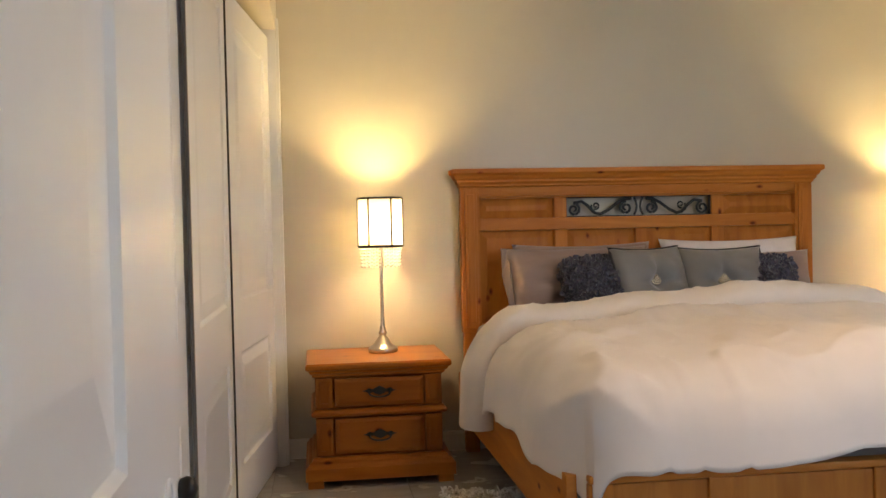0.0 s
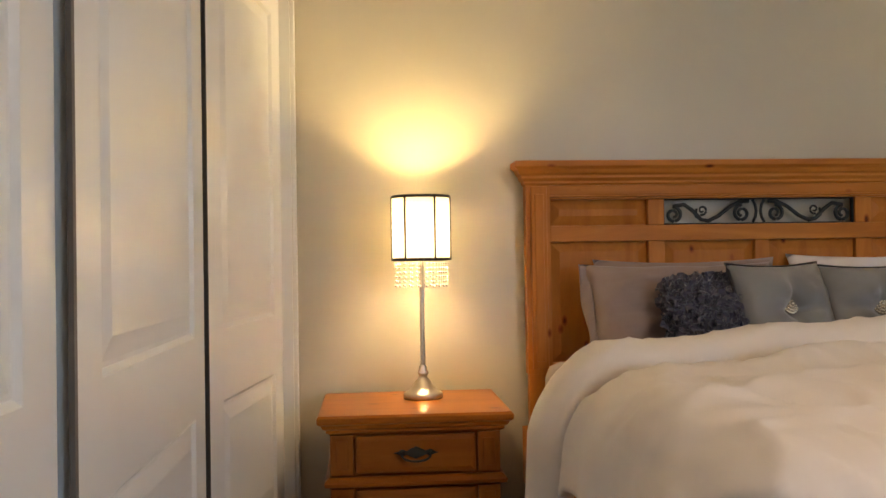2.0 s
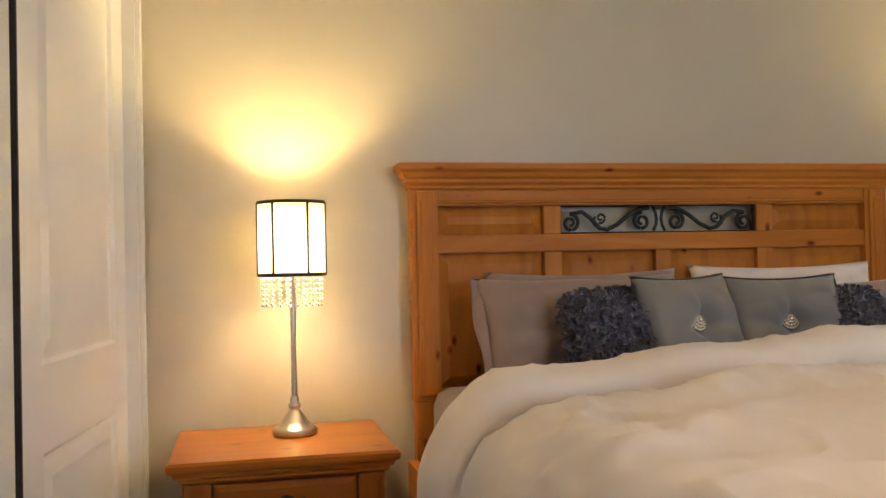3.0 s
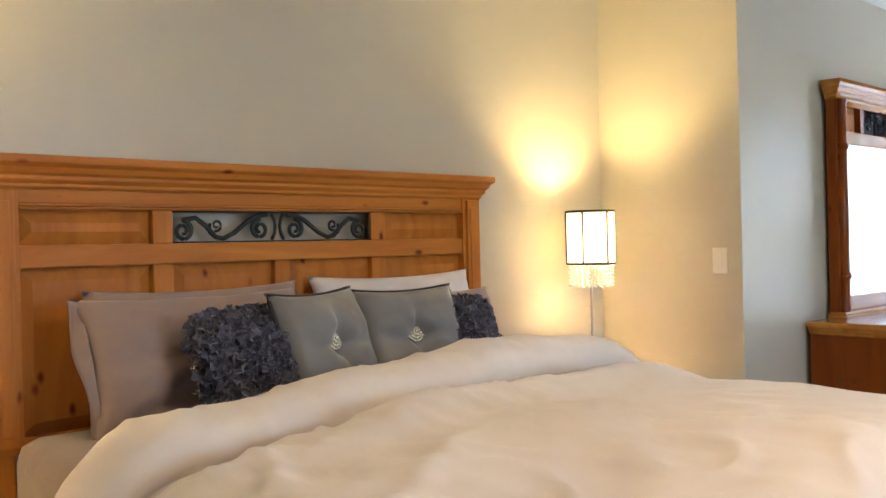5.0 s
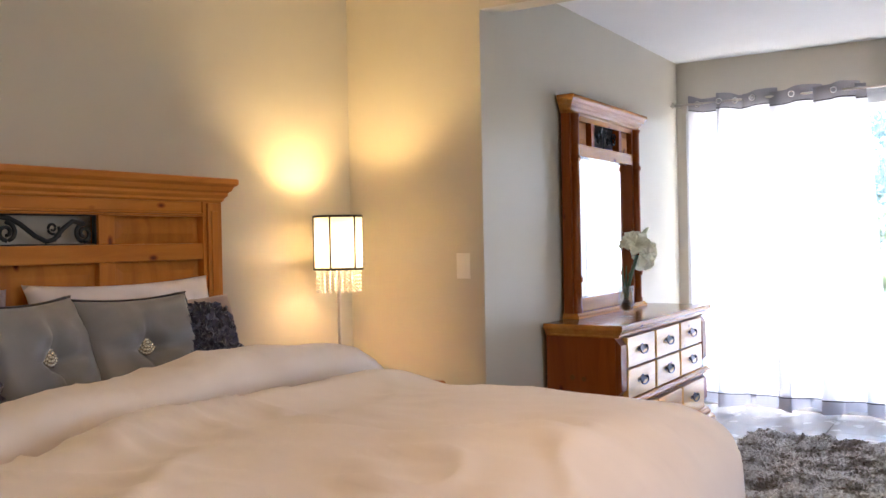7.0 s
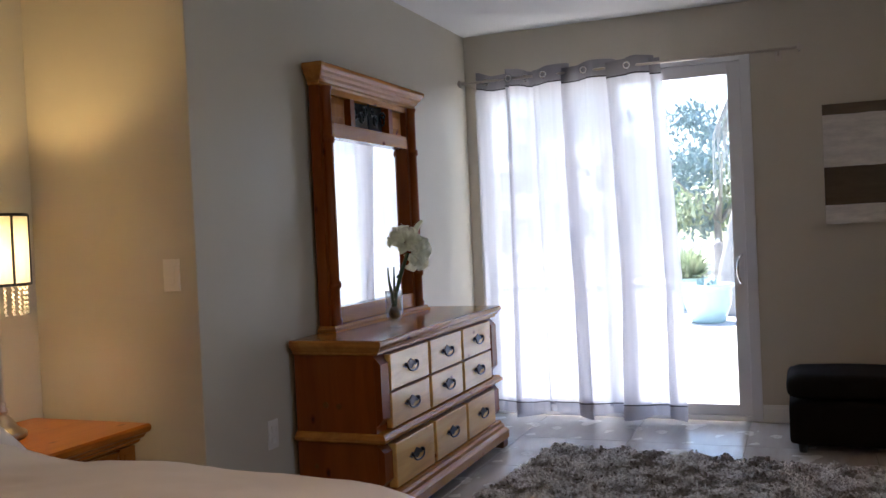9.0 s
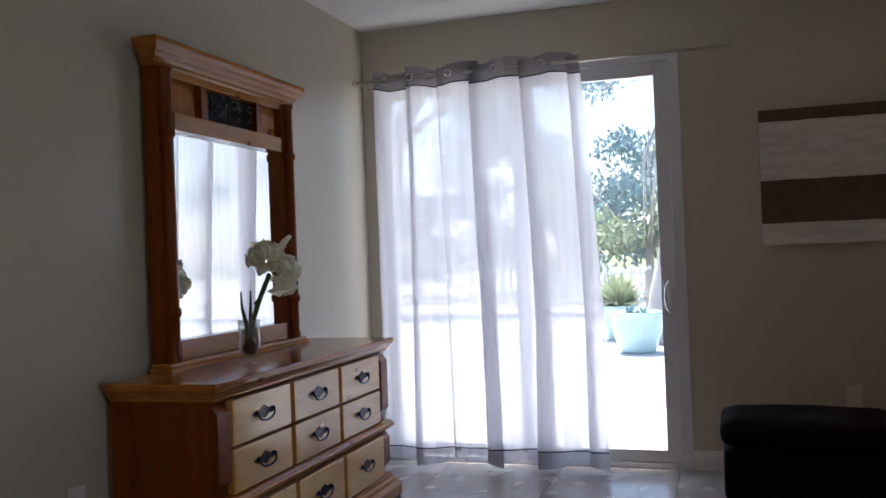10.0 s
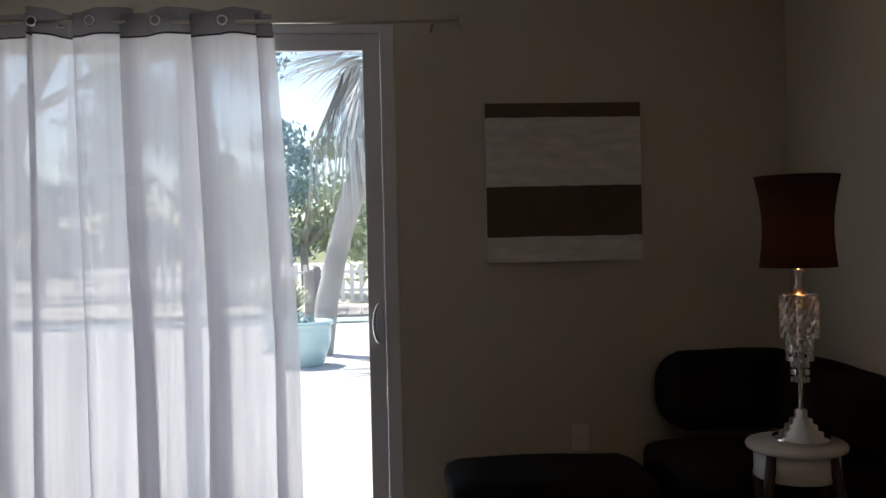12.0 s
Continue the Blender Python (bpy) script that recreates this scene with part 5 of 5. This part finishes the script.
def planter(at, r, h, label, leaves, lm, spread):
    t = thing("planter", at, label, "plant pot")
    part("pot", lathe([(0, 0), (r * 0.62, 0), (r * 0.72, h * 0.08), (r * 0.93, h * 0.5), (r * 0.97, h * 0.8), (r * 0.95, h * 0.88), (r * 1.06, h * 0.92), (r * 1.07, h), (r * 0.95, h), (r * 0.9, h * 0.88), (0, h * 0.86)], 48),
         mat("turquoise_glaze", (0.44, 0.62, 0.64), 0.2), t, "glossy turquoise glazed pot", True)
    bm = bmesh.new()
    rnd = random.Random(int(at[1] * 10) + 50)
    for _ in range(leaves):
        a, e = rnd.uniform(0, 2 * math.pi), rnd.uniform(0.1, 1.4)
        ln = spread * rnd.uniform(0.6, 1.0)
        w = 0.02
        p0 = Vector((rnd.uniform(-0.1, 0.1), rnd.uniform(-0.1, 0.1), h * 0.87))
        p1 = p0 + Vector((math.cos(a) * math.cos(e), math.sin(a) * math.cos(e), math.sin(e))) * ln
        pm = (p0 + p1) / 2 + Vector((0, 0, 0.12 * ln))
        sd = Vector((-math.sin(a), math.cos(a), 0)) * w
        q = [bm.verts.new(v) for v in (p0 - sd * 0.4, p0 + sd * 0.4, pm + sd, pm - sd, p1)]
        bm.faces.new((q[0], q[1], q[2], q[3])), bm.faces.new((q[3], q[2], q[4]))
    tagged(part("foliage", bm, lm, t, "spiky leaves"), kind="stuff")


planter((11.35, -1.68, -0.03), 0.29, 0.46, "turquoise glazed pot with low greenery on the patio", 60, M_LEAF_B, 0.16)
planter((12.9, -1.30, -0.03), 0.24, 0.44, "turquoise glazed pot with yellow-green bush behind another pot", 500, M_LEAF_A, 0.55)


def palm():
    t = thing("palm_tree", (12.2, -1.78, -0.03), "leaning palm with grey trunk and hanging fronds beside the patio", "tree")
    pts = [(0, -0.02, 0), (0, -0.10, 0.6), (0.0, -0.24, 1.2), (0, -0.45, 1.9), (0, -0.72, 2.7), (0, -0.95, 3.3)]
    fine = []
    for i in range(len(pts) - 1):
        for k in range(6):
            fine.append(Vector(pts[i]).lerp(Vector(pts[i + 1]), k / 6))
    fine.append(Vector(pts[-1]))
    bm = tube(fine, 0.13, 18, None, 0.9)
    for v in bm.verts:
        v.co += Vector((1, 1, 0)) * 0.006 * math.sin(v.co.z * 60)
    part("trunk", bm, M_BARK, t, "grey ringed trunk", True)
    rnd = random.Random(9)
    bm = bmesh.new()
    top = Vector(pts[-1])
    for _ in range(70):
        a = rnd.uniform(0, 2 * math.pi)
        hang = rnd.random() < 0.6
        ln = rnd.uniform(1.1, 2.1)
        d = Vector((math.cos(a), math.sin(a), 0))
        end = top + d * ln * (0.45 if hang else 0.95) + Vector((0, 0, -ln * 0.95 if hang else rnd.uniform(-0.4, 0.6)))
        mid = top + d * ln * 0.5 + Vector((0, 0, 0.2 if not hang else -0.1))
        for _k in range(16):
            off = Vector((rnd.uniform(-1, 1), rnd.uniform(-1, 1), rnd.uniform(-1, 1))) * 0.22
            s = d.cross(Vector((0, 0, 1))) * 0.014
            q = [bm.verts.new(v) for v in (mid.lerp(top, 0.4) - s, mid.lerp(top, 0.4) + s, mid.lerp(end, 0.5) + off * 0.6 + s, mid.lerp(end, 0.5) + off * 0.6 - s, end + off)]
            bm.faces.new((q[0], q[1], q[2], q[3])), bm.faces.new((q[3], q[2], q[4]))
    tagged(part("crown", bm, M_FROND, t, "grey-green hanging fronds"), kind="stuff")


palm()


def bush_cloud(bm, c, rad, n, size, rnd):
    for _ in range(n):
        d = Vector((rnd.gauss(0, 1), rnd.gauss(0, 1), rnd.gauss(0, 1))).normalized() * rnd.uniform(0.25, 1.2)
        p = Vector(c) + Vector((d.x * rad[0], d.y * rad[1], d.z * rad[2]))
        rot = Euler((rnd.uniform(0, 6), rnd.uniform(0, 6), rnd.uniform(0, 6))).to_matrix()
        s = size * rnd.uniform(0.6, 1.3)
        q = [bm.verts.new(p + rot @ Vector(v)) for v in ((-s, 0, 0), (0, -s * 0.45, 0.1 * s), (s, 0, 0), (0, s * 0.45, 0.1 * s))]
        bm.faces.new(q)


def leafy_tree(at, h, rad, n, lm, label, seed, cat="tree"):
    t = thing("leafy_tree", at, label, cat)
    rnd = random.Random(seed)
    bm = tube([(0, 0, 0), (0.1, 0.05, h * 0.3), (0.05, -0.1, h * 0.6)], 0.12, 10, None, 0.5)
    for i in range(6):
        a = i * 1.1
        tube([(0.08, 0, h * 0.32), (0.5 * rad * math.cos(a), 0.5 * rad * math.sin(a), h * 0.6), (0.8 * rad * math.cos(a), 0.8 * rad * math.sin(a), h * 0.75)], 0.06, 7, bm, 0.3)
    part("trunk", bm, M_BARK, t, "", True)
    bm = bmesh.new()
    for _ in range(20):
        c = (rnd.uniform(-1, 1) * rad, rnd.uniform(-1, 1) * rad, h * rnd.uniform(0.14, 0.95))
        q = rnd.uniform(0.2, 0.42)
        bush_cloud(bm, c, (rad * q, rad * q, h * q * 0.32), n // 20, 0.10, rnd)
    tagged(part("crown", bm, lm, t, "many small leaves"), kind="stuff")


leafy_tree((23.0, -3.6, -0.1), 3.4, 2.0, 4200, M_LEAF_A, "yellow-green shrubby tree on the far bank", 21)
leafy_tree((24.0, -0.8, -0.1), 3.8, 2.3, 4200, M_LEAF_A, "yellow-green shrubby tree beyond the canal", 22)
leafy_tree((27.0, -5.3, -0.1), 5.0, 2.4, 6500, M_LEAF_B, "blue-green tree standing behind the shrubs", 23)
leafy_tree((26.0, 1.8, -0.1), 4.6, 2.6, 9000, M_LEAF_B, "blue-green tree on the far bank", 24)
leafy_tree((27.0, 6.5, -0.1), 5.2, 3.2, 10000, M_LEAF_B, "broad blue-green tree on the far bank", 25)
leafy_tree((26.0, -10.5, -0.1), 5.5, 3.0, 3600, M_LEAF_B, "blue-green tree further along the bank", 26)
# an overhanging oak near the patio
oak = thing("oak_tree", (19.6, 4.8, -0.1), "spreading oak whose branches hang out over the canal", "tree")
bm = tube([(0, 0, 0), (0.1, -0.1, 1.3), (0.0, -0.4, 2.6), (-0.1, -1.0, 3.6)], 0.20, 12, None, 0.6)
limbs = (((0, -0.4, 2.5), (-0.2, -1.5, 3.1), (-0.3, -2.6, 3.3), (-0.3, -3.6, 3.0)), ((0, -0.4, 2.6), (0.3, 0.8, 3.3), (0.2, 2.2, 3.8)), ((-0.1, -1, 3.6), (-0.3, -2.0, 4.2), (-0.2, -3.4, 4.3)),
         ((-0.2, -1.5, 3.1), (-0.4, -1.9, 2.6), (-0.4, -2.3, 2.3)))
for lb in limbs:
    tube(lb, 0.08, 8, bm, 0.35)
part("trunk", bm, M_BARK, oak, "", True)
rnd = random.Random(31)
bm = bmesh.new()
for lb in limbs:
    for k in range(16):
        u = rnd.uniform(0.35, 1.05) * (len(lb) - 1)
        i = min(int(u), len(lb) - 2)
        c = Vector(lb[i]).lerp(Vector(lb[i + 1]), u - i) + Vector((rnd.uniform(-0.5, 0.5), rnd.uniform(-0.5, 0.5), rnd.uniform(-0.35, 0.4)))
        bush_cloud(bm, c, (0.36, 0.36, 0.22), 160, 0.045, rnd)
tagged(part("crown", bm, M_LEAF_B, oak, "small oval leaves"), kind="stuff")
oak.scale = (1.5, 1.5, 1.5)

dock = thing("dock", (17.3, -2.0, -0.70), "weathered wooden dock with posts in the canal", "dock")
m_dock = paint("grey_dock_wood", (0.34, 0.31, 0.28), 0.9, 0.25, 0.5)
for i in range(14):
    part("plank", boxes((-1.0, 1.0, -2.6 + i * 0.24, -2.6 + i * 0.24 + 0.22, 0.74, 0.78)), m_dock, dock)
for x in (-0.95, 0.95):
    for y in (-2.5, -1.0, 0.6):
        part("post", lathe([(0, -0.3), (0.08, -0.3), (0.08, 1.45), (0.05, 1.5), (0, 1.5)], 14, x, y), m_dock, dock, "", True)
fence = thing("picket_fence", (21.6, -3.0, -0.1), "low white picket fence on the far bank", "fence")
m_pick = mat("white_fence", (0.7, 0.7, 0.68), 0.6)
for z in (0.25, 0.65):
    part("rail", boxes((-0.02, 0.02, -6, 6, z, z + 0.06)), m_pick, fence)
for i in range(60):
    part("picket", boxes((-0.035, -0.021, -6 + i * 0.2, -6 + i * 0.2 + 0.09, 0.03, 0.85)), m_pick, fence)

# unseen outer shell, added so that no light leaks in from above or behind
structure("roof", boxes((XC - 1.6, XF + 0.9, YB - 0.6, 0.8, H + 0.101, H + 0.3)), M_CEIL, "unseen flat roof with a short overhang, added to block light", "roof")

# ---------------------------------------------------------------- floor tiles
TS = 0.61
tile_bm = bmesh.new()
box(tile_bm, 0.0012, TS - 0.0012, 0.0012, TS - 0.0012, -0.0055, 0.0, 0.0008, 1)
tile_me = bpy.data.meshes.new("tile")
tile_bm.to_mesh(tile_me)
tile_bm.free()
tile_me.materials.append(M_TILE)
floor_ob = bpy.data.objects["floor"]
nx, ny = int((XF + 1.9) / TS) + 1, int(5.3 / TS) + 1
for i in range(nx):
    for j in range(ny):
        x, y = XF - (i + 1) * TS, -j * TS - TS
        if x < XC - 0.85 or y < YB - 0.5:
            continue
        o = new("tile", tile_me)
        o.location = (x, y, 0)
        o.parent = floor_ob
